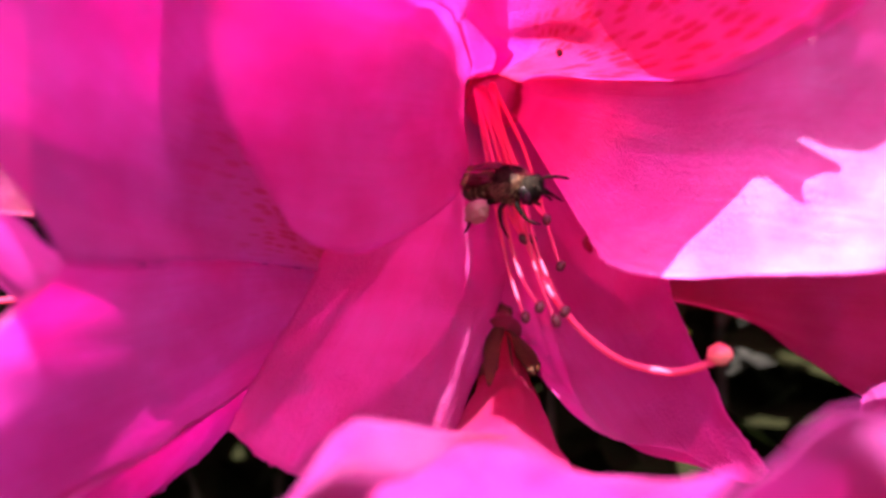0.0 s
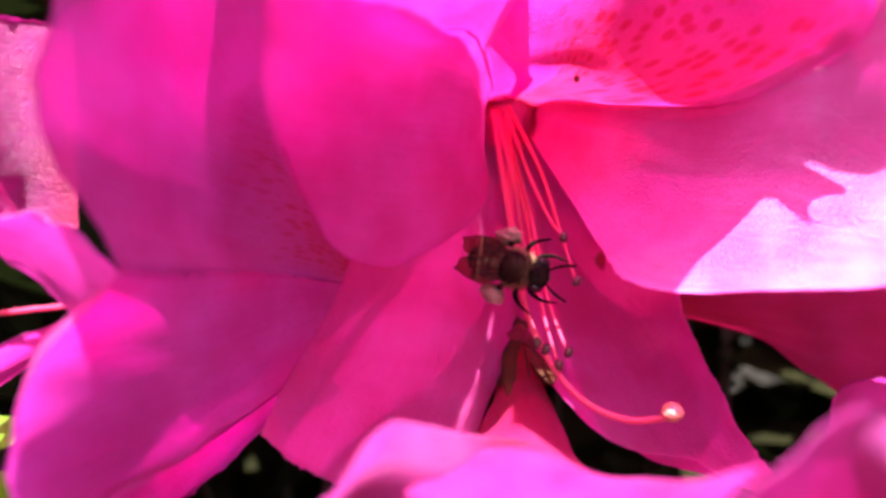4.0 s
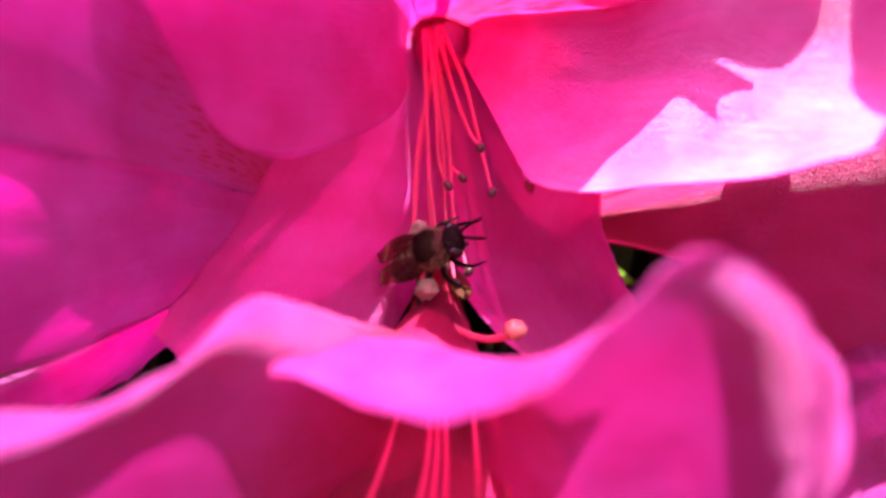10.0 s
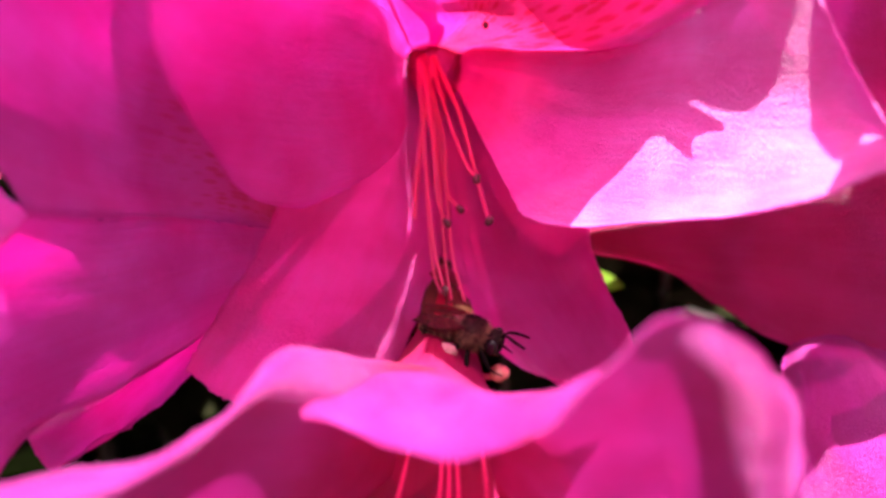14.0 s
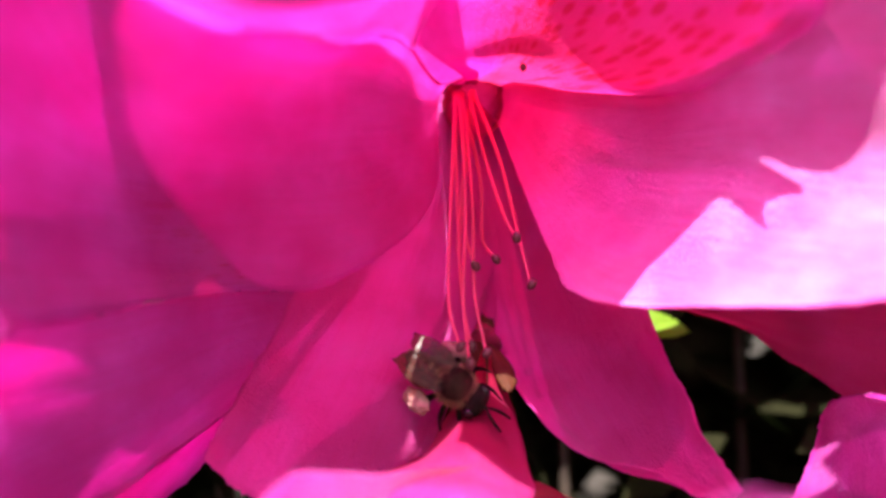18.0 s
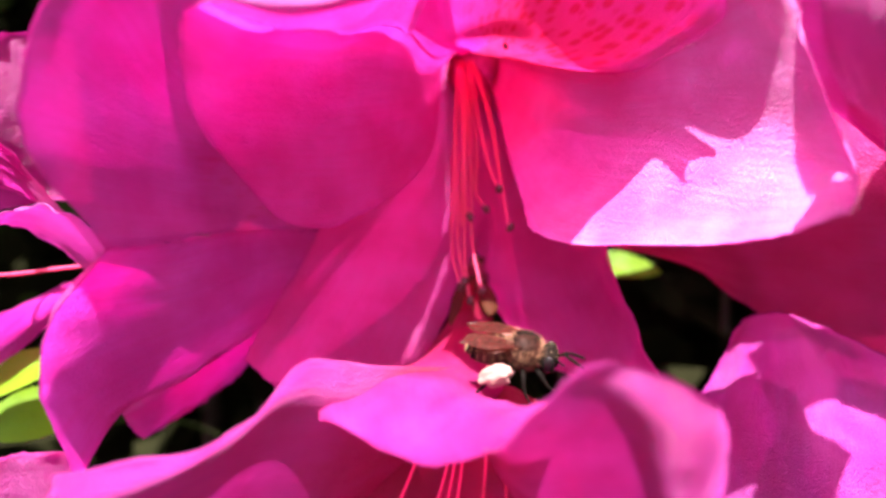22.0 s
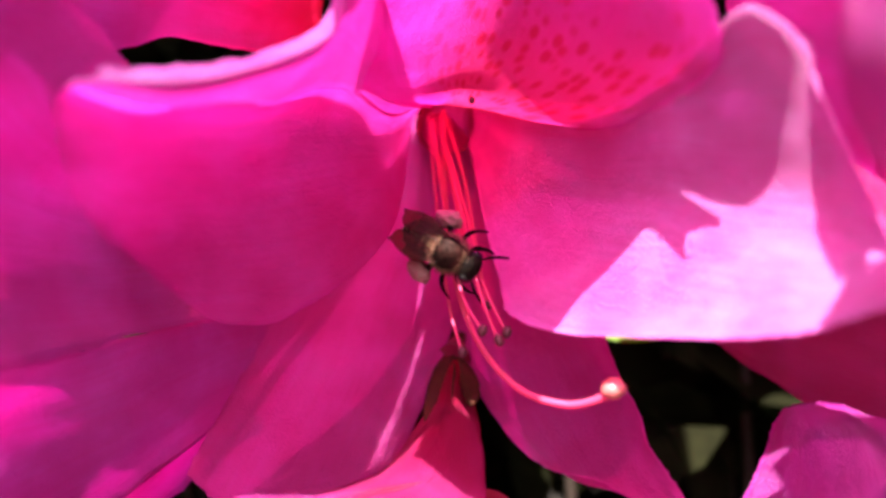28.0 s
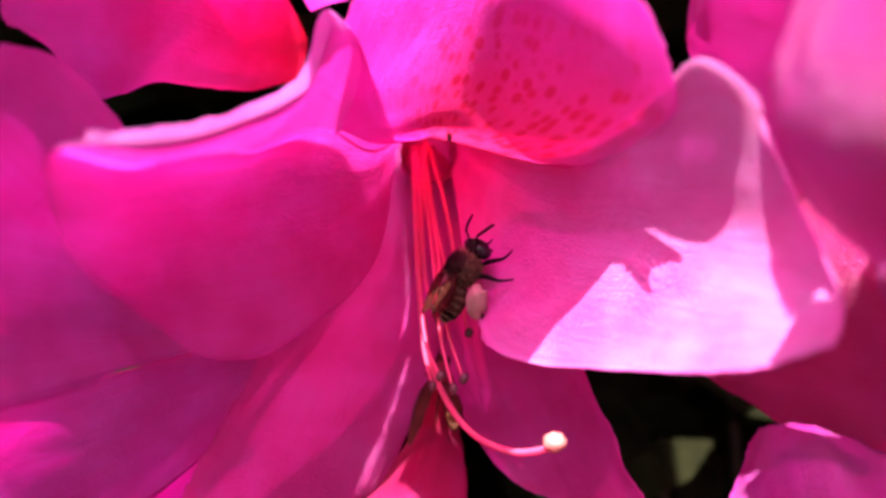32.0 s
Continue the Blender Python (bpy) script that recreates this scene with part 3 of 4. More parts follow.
bd = [
    [(-14, -46, -68), (-2.3, -34, -68.6), (3.6, -30, -69.1), (8.5, -32, -69.1), (12.8, -38, -69.7)],
    [(-18, -52, -76.9), (-6.5, -42, -79.2), (3.4, -36, -80.7), (11.8, -38, -80.8), (18.4, -44, -80)],
    [(-22.3, -60, -84), (-8.2, -52, -88.3), (3.2, -46, -90.5), (13.6, -46, -90.6), (22.4, -54, -88.2)],
    [(-19, -78, -88.5), (-7.9, -70, -94.3), (2.9, -64, -97.3), (14.7, -62, -98.5), (25.8, -70, -93)],
]
lower = neighbour((-2, -30, -52), "magenta azalea flower below, with ruffled lips and red tube", [(ba, PETAL_RED, dict(crease=0.5)), (bb, PETAL_SHADED, {}), (bc, PETAL_SHADED, {}), (bd, PETAL_DEEP, {})], stalk=((0.7, -14, -50), (1.2, -9, -47.5), (6, 30, -60)))
for line in [
    [(-1.5, -46, -69.8), (-2.4, -56, -76.2), (-4.7, -68, -81.8), (-6.3, -84, -83.4)],
    [(-0.6, -46, -69.8), (-1.2, -56, -76.2), (-2.6, -68, -81.8), (-3.6, -84, -83.4)],
    [(0.3, -46, -69.8), (0.1, -56, -76.3), (-0.9, -68, -81.8), (-1.3, -84, -83.5)],
    [(4.2, -46, -69.9), (4, -56, -76.3), (3.4, -68, -81.9), (3.2, -84, -83.5)],
    [(-6.1, -48, -71.2), (-7.9, -56, -76.2), (-10.4, -66, -80.9), (-12.6, -80, -82.5)],
    [(6.8, -46, -69.9), (7.4, -56, -76.3), (7, -68, -81.9), (7.1, -84, -83.6)],
]:
    part("stamen", tube_mesh([Vector(p) - Vector((-2, -30, -52)) for p in line], [0.3, 0.28, 0.26, 0.22], 8, 20), FILAMENT, lower)
r1 = [
    [(26.9, -4, -38.4), (27.8, -8, -40.6), (29.2, -6, -42.6), (31.9, -3, -44.2)],
    [(40.3, -14, -33.3), (42.9, -18, -38.9), (45.8, -14, -45.2), (48.3, -10, -48.8)],
    [(57, -26, -22.9), (58.8, -30, -35.3), (62, -23, -48.9), (63.4, -15, -60)],
    [(70.6, -36, -16.3), (70.1, -42, -33.2), (76, -33, -51.6), (78.2, -24, -68.6)],
    [(84.3, -46, -13.7), (82.9, -52, -33.2), (89.3, -42, -53.9), (93.8, -32, -74.4)],
]
r1b = [
    [(28.4, 0, -39.3), (31.3, 4, -36.4), (35.3, 4, -33.9), (38.6, 0, -32.6)],
    [(43.6, 0, -32.7), (53.6, 6, -24.1), (61.2, 6, -16.7), (64.5, -0, -14.8)],
    [(68.5, -6, -28.6), (81, 0, -15.6), (87.8, 0, -6.3), (89.6, -6, -0.4)],
    [(89.5, -20, -21.9), (102.5, -14, -11.3), (108.3, -14, -0.9), (102.6, -20, 4.3)],
]
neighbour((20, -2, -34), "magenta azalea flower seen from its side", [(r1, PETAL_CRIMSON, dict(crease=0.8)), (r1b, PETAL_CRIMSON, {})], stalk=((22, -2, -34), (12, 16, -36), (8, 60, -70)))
r2 = [
    [(43, -35.7, -92), (50.3, -48.7, -88.8), (56.7, -57.4, -84.8), (63.8, -59.6, -83.4), (75.6, -57.4, -83.4)],
    [(45, -31.4, -79.9), (51.5, -44.4, -76.4), (58.7, -52, -74.1), (65.9, -54.1, -73.9), (76.1, -53.1, -75.1)],
    [(52.3, -27, -68.3), (56.8, -35.7, -66.7), (62.1, -42.2, -65.6), (68.3, -44.4, -65.8), (78.7, -44.4, -68.6)],
    [(58.8, -20.5, -61.2), (61.2, -24.8, -58.2), (66.5, -27, -58.1), (71.7, -29.2, -60.3), (81.4, -31.4, -64.9)],
]
r2b = [
    [(83.1, -29.2, -107.7), (89.3, -24.8, -110.2), (93.3, -24.8, -107.8)],
    [(76.9, -33.5, -81.9), (86.7, -29.2, -83.6), (94.4, -29.2, -83.5)],
    [(79.5, -22.7, -73.1), (91.9, -18.3, -72.2), (104.2, -18.3, -74.5)],
    [(79.1, -16.2, -65.9), (91.8, -14, -64.3), (103.3, -16.2, -66.1)],
]
sunny = neighbour((60, -18, -79), "crinkled magenta azalea flower in the sun", [(r2, PETAL_CRINKLED, dict(crease=1.0, nu=50, nv=50)), (r2b, PETAL_SHADED, {})], stalk=((60, -20, -110), (56, 10, -120), (30, 70, -140)))
r3a = [
    [(56.1, -90, 4.6), (53.1, -92, -1), (51.2, -94, -9), (51.9, -92, -18), (56.9, -86, -28.6)],
    [(51.3, -86, 6.9), (48.3, -88, 0.9), (45.6, -90, -7.7), (46.5, -88, -16), (52.5, -82, -25.1)],
    [(49.6, -80, 8.7), (47, -82, 2.1), (43.8, -83, -5.6), (44, -82, -13.8), (49.9, -76, -20.5)],
]
r3c = [
    [(82.4, -60, -17.6), (83.4, -60, -21.8), (82, -60, -26.4)],
    [(71.2, -64, -18.8), (69.2, -68, -24.4), (69.4, -64, -31.1)],
    [(65, -64, -20.2), (62.7, -68, -26.4), (63.7, -64, -34.7)],
    [(61.2, -62, -22.6), (59.4, -66, -27.6), (62.8, -62, -36.4)],
]
# added sheet above the view, shades the right petal's end and the crinkled flower
front_caster = [
    [(92, -66, 32), (92, -80, 32), (92, -96, 31), (92, -110, 30)],
    [(72, -68, 32), (72, -80, 32), (72, -94, 31), (72, -106, 29)],
    [(58, -70, 30), (58, -78, 30), (58, -86, 30), (59, -92, 29)],
    [(47, -72, 28), (47, -78, 28), (46.5, -85, 28), (46, -92, 28)],
]
neighbour((75, -40, 10), "pale sunlit azalea flower at the shrub's front", [(r3a, PETAL_SHADED, {}), (r3c, PETAL_SHADED, {}), (front_caster, SHADE_CASTER, {})], stalk=((110, -50, 10), (125, -20, 4), (110, 60, -60)))
r3b = [
    [(65.4, -68, 5.6), (67.7, -63, -0.8), (69.9, -58, -10.8), (74.2, -52, -32.9)],
    [(47.8, -60, 10.4), (49.2, -54, 4.2), (51.7, -49, -2.5), (58.7, -44, -16.2)],
    [(45.6, -52, 13.4), (45.3, -46, 7.5), (46.8, -41, 3.2), (55.9, -36, -5.5)],
]
r3d = [
    [(95, 0, 40.3), (100.7, 4, 30.1), (100.1, 4, 18.8)],
    [(80.7, 2, 38.6), (81.5, 0, 26.6), (81.8, -0, 13.1)],
    [(69.3, 8, 40.2), (70.4, 6, 29.9), (70.9, 6, 18.1)],
    [(63.3, 12, 40.1), (61.9, 12, 33), (62.2, 12, 23.1)],
]
# added sheet above the view, keeps sun off the crimson side flower
back_caster = [
    [(40, -14, 34), (70, -12, 40), (105, -14, 42)],
    [(42, -32, 34), (72, -34, 40), (108, -34, 42)],
    [(48, -44, 33), (74, -52, 38), (106, -54, 40)],
]
neighbour((62, 6, 10), "magenta azalea flower behind the others", [(r3b, PETAL_SHADED, {}), (r3d, PETAL, {}), (back_caster, SHADE_CASTER, {})], stalk=((84, 8, 10), (92, 30, 0), (80, 80, -60)))
tl = [
    [(-21.2, -8, 21.4), (-21.6, -10, 16.9), (-23.7, -8, 13.5)],
    [(-21.2, -22, 27.4), (-26.4, -28, 17.2), (-30.6, -22, 9.6)],
    [(-22.1, -40, 31), (-31.4, -47, 17.6), (-38, -40, 8.5)],
    [(-31.8, -50, 31.7), (-39.5, -56, 16.8), (-42.9, -50, 5.2)],
    [(-45.7, -56, 29.4), (-49.4, -60, 16), (-47.6, -56, 13.7)],
]
# three unseen sheets added over the left petals to block and filter the sun
tl_caster_a = [
    [(-20, -8, 27), (-16, -8, 28), (-12, -8, 28.5), (-9, -9, 28.5)],
    [(-20, -28, 31), (-16, -28, 31), (-12, -28, 31), (-9.5, -28, 30)],
    [(-28, -48, 32), (-21, -48, 32), (-15, -48, 32), (-11.3, -51, 30)],
    [(-38, -66, 32), (-29, -68, 32), (-22, -68, 32), (-16, -66.5, 30)],
    [(-46, -82, 30), (-36, -88, 30), (-28, -86, 30), (-19.5, -77, 30)],
    [(-53.5, -105, 28), (-43, -101, 29), (-30, -92, 29), (-21.5, -81, 29.5)],
]
tl_caster_b = [
    [(-36, -5, 22), (-33, -5, 24), (-30, -5, 24)],
    [(-36, -28, 28), (-28, -28, 30), (-18.5, -28, 30)],
    [(-39, -47, 29), (-33, -48, 31), (-24.6, -47.5, 30.3)],
    [(-50, -58, 29), (-42, -62, 30), (-35.8, -66, 30)],
    [(-55, -65, 28), (-49, -74, 28.5), (-43.5, -80, 28)],
]
tl_caster_c = [
    [(-47, -55, 31), (-42, -59, 31.5), (-36, -64, 31.5)],
    [(-55, -65, 30), (-49, -74, 30.5), (-43.5, -80, 30)],
    [(-61, -71, 27.5), (-55.5, -84, 28), (-50, -92, 28)],
    [(-68, -79, 26), (-64.5, -92, 26), (-60, -102, 26)],
]
neighbour((-20, -5, 16), "magenta azalea flower seen from behind its tube", [(tl, PETAL_TUBE, {}), (tl_caster_a, SHADE_CASTER, {}), (tl_caster_b, SHADE_CASTER, {}), (tl_caster_c, SHADE_CASTER_CLEAR, {})], stalk=((-16, -4, 17), (-6, 14, 12), (4, 70, -40)))
ll = [
    [(-76, -30, -42.7), (-74.8, -30, -43.9), (-73.7, -30, -45.1)],
    [(-77, -40, -31.5), (-75, -40, -34.7), (-72, -40, -40.2)],
    [(-77.5, -52, -21.5), (-77.3, -50, -26.3), (-76.9, -48, -30.3)],
    [(-79.9, -64, -13.4), (-82, -60, -20), (-83.4, -58, -27.2)],
]
llb = [
    [(-71.3, -34, -44.1), (-73.8, -32, -46.6), (-75.2, -32, -48.9)],
    [(-79.2, -42, -48.5), (-83.5, -38, -53.5), (-85, -38, -58)],
    [(-86.2, -48, -51.7), (-91.1, -44, -58.9), (-92.8, -44, -65.4)],
    [(-92.4, -54, -54.5), (-97.8, -50, -63.7), (-98.6, -50, -72.2)],
]
llc = [
    [(-54.6, -54, -42.7), (-58.2, -50, -44.2), (-63.1, -47, -47.4)],
    [(-55.9, -58, -38.6), (-62, -52, -39.9), (-66.8, -50, -42.2)],
    [(-60.3, -62, -33.1), (-66.4, -55, -35.9), (-71.8, -52, -37.2)],
    [(-64.5, -64, -31.5), (-71, -58, -32.9), (-74.8, -55, -34.7)],
    [(-69.4, -66, -32.6), (-75, -60, -33.9), (-77.5, -58, -35.8)],
]
lld = [
    [(-69.6, -40, -31.2), (-70.5, -40, -16.1), (-71.4, -40, -0.7)],
    [(-76.6, -42, -30.9), (-76.4, -44, -16.6), (-77.7, -42, -0.1)],
    [(-79.4, -50, -32.1), (-79.1, -52, -18.2), (-80.7, -50, -2.2)],
    [(-80.3, -60, -32.8), (-79.7, -62, -20.4), (-81.6, -60, -5.4)],
]
lle = [
    [(-68, -52, -75.4), (-67.4, -52, -81.6), (-66.9, -52, -88.9)],
    [(-71.1, -58, -73.1), (-70.6, -58, -80), (-70.2, -58, -88)],
    [(-77.2, -62, -73), (-77.7, -62, -79.3), (-78.3, -62, -87.1)],
    [(-83.7, -66, -73.9), (-84.3, -66, -79.5), (-85, -66, -87.1)],
]
behind = neighbour((-50, -30, -30), "magenta azalea flower half hidden behind another", [(ll, PETAL, {}), (llb, PETAL, {}), (llc, PETAL_LIT_EDGE, {}), (lld, PETAL_SHADED, {}), (lle, PETAL, {})], stalk=((-52, -10, -40), (-40, 20, -50), (-20, 80, -80)))
part("stamen", tube_mesh([Vector(p) - Vector((-50, -30, -30)) for p in [(-57.5, -50, -41.7), (-71.7, -46, -43.1), (-88, -42, -44.8), (-101.7, -38, -44.4)]], [0.36, 0.34, 0.3], 8, 16), FILAMENT, behind)


# bud scales and calyx on the lower flower's tube
def scale_mesh(points, widths):
    line = [Vector(p) for p in points]
    cage = []
    for p, w in zip(line, widths):
        cage.append([p + Vector((-w, 0.5, 0)), p + Vector((-w * 0.5, -0.3, 0)), p + Vector((0, -0.6, 0)), p + Vector((w * 0.5, -0.3, 0)), p + Vector((w, 0.5, 0))])
    return sheet_mesh(cage, (-2, -30, -52), 12, 8, 0.3, 0.3, seed=points[0][0], rim=0.3)


for points, widths in (
    ([(-0.2, -15, -49.2), (-1.0, -19.8, -52.1), (-1.5, -26.3, -55.9), (-1.5, -31.3, -58.1), (-1.4, -33.3, -59.8)], (1.0, 2.4, 2.4, 1.7, 0.7)),
    ([(1.3, -14, -49.8), (2.8, -17, -51.8), (4, -21, -53.9), (4.5, -24, -55.6), (4.5, -25, -56.2)], (0.8, 1.7, 1.8, 1.3, 0.6)),
    ([(-0.8, -14, -50.5), (-2.3, -17, -53.2), (-3.3, -20, -55), (-4.1, -22, -56.7)], (0.7, 1.0, 0.8, 0.3)),
):
    part("bud_scale", scale_mesh(points, widths), SCALE_BROWN, lower, "withered brown bud scale")


# ---- the shrub ----
def leaf_mesh(length, width, bend=0.2, seed=0.0):
    bm = bmesh.new()
    grid = []
    for i in range(13):
        s = i / 12
        w = width * (math.sin(math.pi * s**0.8) ** 0.8) * 0.5 + 0.15
        grid.append([bm.verts.new(Vector((length * s, w * j / 4, -bend * length * s * s + 0.18 * abs(w * j / 4) + 0.6 * noise.noise(Vector((s * 4, j, seed))))) / 1000) for j in range(-4, 5)])
    for a, b in zip(grid, grid[1:]):
        for j in range(8):
            bm.faces.new((a[j], a[j + 1], b[j + 1], b[j]))
    return bm


shrub = thing("azalea_shrub", (0, 140, -950), "leafy azalea shrub with thin brown twigs", "shrub")
rng = random.Random(4)
leaf_data = []
for k in range(4):
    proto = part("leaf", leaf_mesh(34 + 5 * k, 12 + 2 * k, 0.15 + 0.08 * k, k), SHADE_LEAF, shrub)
    proto.location = Vector((40 - 30 * k, -90 + 8 * k, 880 - 20 * k)) / 1000
    proto.rotation_euler = (0.4 * k, 0.9, 1.3 * k)
    leaf_data.append(proto.data)
for k in range(230):
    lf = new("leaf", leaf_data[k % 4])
    lf.parent = shrub
    x, y = rng.uniform(-150, 150), rng.uniform(30, 120)
    if 0 < x < 120 and y < 85:
        y += 60
    z = rng.uniform(-180, 60 + 0.3 * y) if y > 45 or abs(x) > 70 else rng.uniform(-180, -26)
    lf.location = Vector((x, y - 140, z + 950)) / 1000
    lf.rotation_euler = (rng.uniform(-0.7, 0.7), rng.uniform(-0.4, 0.9), rng.uniform(0, 6.28))
# the dense body of the shrub, behind and below
bm = bmesh.new()
for k in range(12900):
    d = Vector((rng.gauss(0, 1), rng.gauss(0, 1), rng.gauss(0, 1))).normalized()
    if k < 4500:
        c = Vector((0, 330, -230)) + Vector((d.x * 620, d.y * 230, d.z * 520)) * rng.uniform(0.82, 1.0)
    else:
        c = Vector((rng.uniform(-230, 230), rng.uniform(-60, 190), rng.uniform(-420, 230)))
        if c.z > -130 - 0.4 * c.y and c.y < 60 or c.z > -80 + 2.0 * c.y:
            continue
    if c.z < -930:
        continue
    if k > 10500:
        # unseen leafy tops over the flowers, added to shade the foliage behind
        c = Vector((rng.uniform(-170, 190), rng.uniform(0, 200), rng.uniform(110, 150)))
    m = Euler((rng.uniform(-0.8, 0.8), rng.uniform(-0.5, 1.0), rng.uniform(0, 6.28))).to_matrix()
    size = rng.uniform(32, 60) * (2.0 if k < 4500 else 1.0)
    ring = [bm.verts.new((c + m @ Vector((size * x, size * y, size * z))) / 1000 - Vector((0, 0.14, -0.95))) for x, y, z in ((0, 0, 0), (0.35, -0.2, 0.05), (0.75, -0.17, 0), (1, 0, -0.12), (0.75, 0.17, 0), (0.35, 0.2, 0.05))]
    bm.faces.new(ring)
part("foliage", bm, SHADE_LEAF, shrub, "dense green foliage, coloured dark for shade")["kind"] = "stuff"
# leaves that catch the sun, their green brightened for it
for place, turn, size in (
    ((29.5, 16, -50.2), (0.9, 0.1, -0.1), 0.68),
    ((-1.2, -13, -51.5), (1.2, -1.2, 0.2), 0.16),
    ((48.1, -6, -93.3), (0.6, -0.3, 0.4), 0.6),
    ((-96.9, -40, -75.7), (0.9, -0.2, 0.3), 1.0),
    ((-95.3, -44, -67.6), (0.7, -0.4, 0.1), 0.9),
):
    lf = part("leaf", leaf_mesh(26 * size, 11 * size, 0.1, size), LEAF, shrub, "light green leaf, brightened for sun")
    lf.location = (Vector(place) - Vector((0, 140, -950))) / 1000
    lf.rotation_euler = turn
for k in range(14):
    x, y = rng.uniform(-120, 120), rng.uniform(70, 130)
    line = [Vector((x * 0.15, y * 0.2, -940)), Vector((x * 0.5, y * 0.4, -500)), Vector((x * 0.9, y * 0.8, -200)), Vector((x, y, -30))]
    part("twig", tube_mesh([p - Vector((0, 140, -950)) for p in line], [4, 3, 2, 1], 7, 18), BARK, shrub)


# ---- the bee ----
def wing_material():
    m, node, link, out = material("wing")
    tc = node("TexCoord")
    ns = node("TexNoise", i_Scale=900.0, i_Detail=3.0)
    link(tc.outputs["Object"], ns.inputs["Vector"])
    tint = ramp(node, link, ns.outputs[0], [(0.35, (0.045, 0.011, 0.009)), (0.65, (0.085, 0.02, 0.015))])
    sh = node("BsdfPrincipled", i_Roughness=0.35)
    sh.inputs["Specular IOR Level"].default_value = 0.25
    link(tint, sh.inputs["Base Color"])
    tr = node("BsdfTransparent", i_Color=(0.50, 0.20, 0.18, 1))
    mx = node("MixShader", i_Fac=0.5)
    link(sh.outputs[0], mx.inputs[1])
    link(tr.outputs[0], mx.inputs[2])
    link(mx.outputs[0], out.inputs[0])
    return m


BEE_BLACK = plain_material("bee_black", (0.010, 0.006, 0.005), (0.004, 0.003, 0.003), 0.85, 3000, 0.5, spec=0.05)
BEE_BROWN = plain_material("bee_brown", (0.06, 0.018, 0.012), (0.03, 0.009, 0.007), 0.6, 2500, 0.5, spec=0.15)
BEE_HAIR = plain_material("bee_hair", (0.29, 0.14, 0.08), (0.16, 0.07, 0.04), 0.8, 2500, 0.2)
PALE_HAIR = plain_material("pale_hair", (0.30, 0.18, 0.10), (0.18, 0.10, 0.05), 0.6, 2500, 0.2)
POLLEN = plain_material("pollen", (0.42, 0.22, 0.20), (0.30, 0.14, 0.13), 0.9, 3500, 1.0)
EYE = plain_material("compound_eye", (0.012, 0.009, 0.009), (0.006, 0.005, 0.005), 0.18, 5000, 0.6)
WING = wing_material()
K = 1.4  # size of the bee

bee = thing("bee", (0, -32, -20), "dark hairy bee with pale pollen loads and amber wings", "bee")


def hair_mesh(count, centre, size, keep, length, seed, width=0.05):
    """Short tapering hairs over a rounded body."""
    r = random.Random(seed)
    bm = bmesh.new()
    done = 0
    while done < count:
        d = Vector((r.gauss(0, 1), r.gauss(0, 1), r.gauss(0, 1))).normalized()
        if not keep(d):
            continue
        done += 1
        root = Vector(centre) + Vector((d.x * size[0], d.y * size[1], d.z * size[2]))
        way = (d + Vector((r.uniform(-0.7, 0.1), r.uniform(-0.4, 0.4), r.uniform(-0.4, 0.4)))).normalized()
        x = way.orthogonal().normalized()
        y = way.cross(x)
        top = bm.verts.new((root + way * length * r.uniform(0.6, 1.2)) * K / 1000)
        ring = [bm.verts.new((root - way * 0.1 + (x * math.cos(a) + y * math.sin(a)) * width) * K / 1000) for a in (0, 2.1, 4.2)]
        for q in range(3):
            bm.faces.new((ring[q], ring[(q + 1) % 3], top))
    return bm


def big(points):
    return [Vector(p) * K for p in points]


thorax = part("thorax", blob_mesh((0, 0, 0), (2.3 * K, 2.2 * K, 2.0 * K), rough=0.06, seg=22), BEE_BROWN, bee)
part("hair", hair_mesh(1500, (0, 0, 0), (2.2, 2.1, 1.9), lambda d: d.z < 0.6 or d.x < -0.5 or d.x > 0.7, 0.8, 1, 0.04), BEE_HAIR, thorax, "tan hairs round the thorax")["kind"] = "stuff"
part("hair", hair_mesh(900, (0, 0, 0), (2.2, 2.1, 1.9), lambda d: d.z >= 0.5 and abs(d.x) < 0.6, 0.5, 2), BEE_BLACK, thorax, "short dark hairs on the back")["kind"] = "stuff"
head = part("head", blob_mesh((2.8 * K, 0, -0.35 * K), (1.2 * K, 1.95 * K, 1.6 * K), rough=0.08, seg=20), BEE_BLACK, bee)
for sd in (-1, 1):
    part("eye", blob_mesh((2.9 * K, 1.5 * sd * K, -0.25 * K), (0.75 * K, 0.55 * K, 1.15 * K), seg=16), EYE, head, "glossy black compound eye")
part("hair", hair_mesh(260, (2.75, 0, -0.35), (1.0, 1.6, 1.4), lambda d: d.x > -0.2 and abs(d.y) < 0.75, 0.4, 3), PALE_HAIR, head, "pale hairs on the face")["kind"] = "stuff"
part("mandible", tube_mesh(big([(3.2, -0.5, -1.4), (3.5, -0.2, -2.0), (3.4, 0.3, -2.3)]), [0.28 * K, 0.22 * K, 0.1 * K], 8, 8), BEE_BROWN, head)
antennae = []
for sd in (-1, 1):
    an = part("antenna", tube_mesh(big([(3.5, 0.45 * sd, 0.2), (4.3, 0.8 * sd, 0.75), (4.6, 1.0 * sd, 0.8), (5.5, 1.5 * sd, 0.55), (6.7, 1.9 * sd, 0.1)]), [0.15 * K, 0.13 * K, 0.17 * K, 0.19 * K, 0.15 * K], 8, 20), BEE_BLACK, bee)
    antennae.append(an)
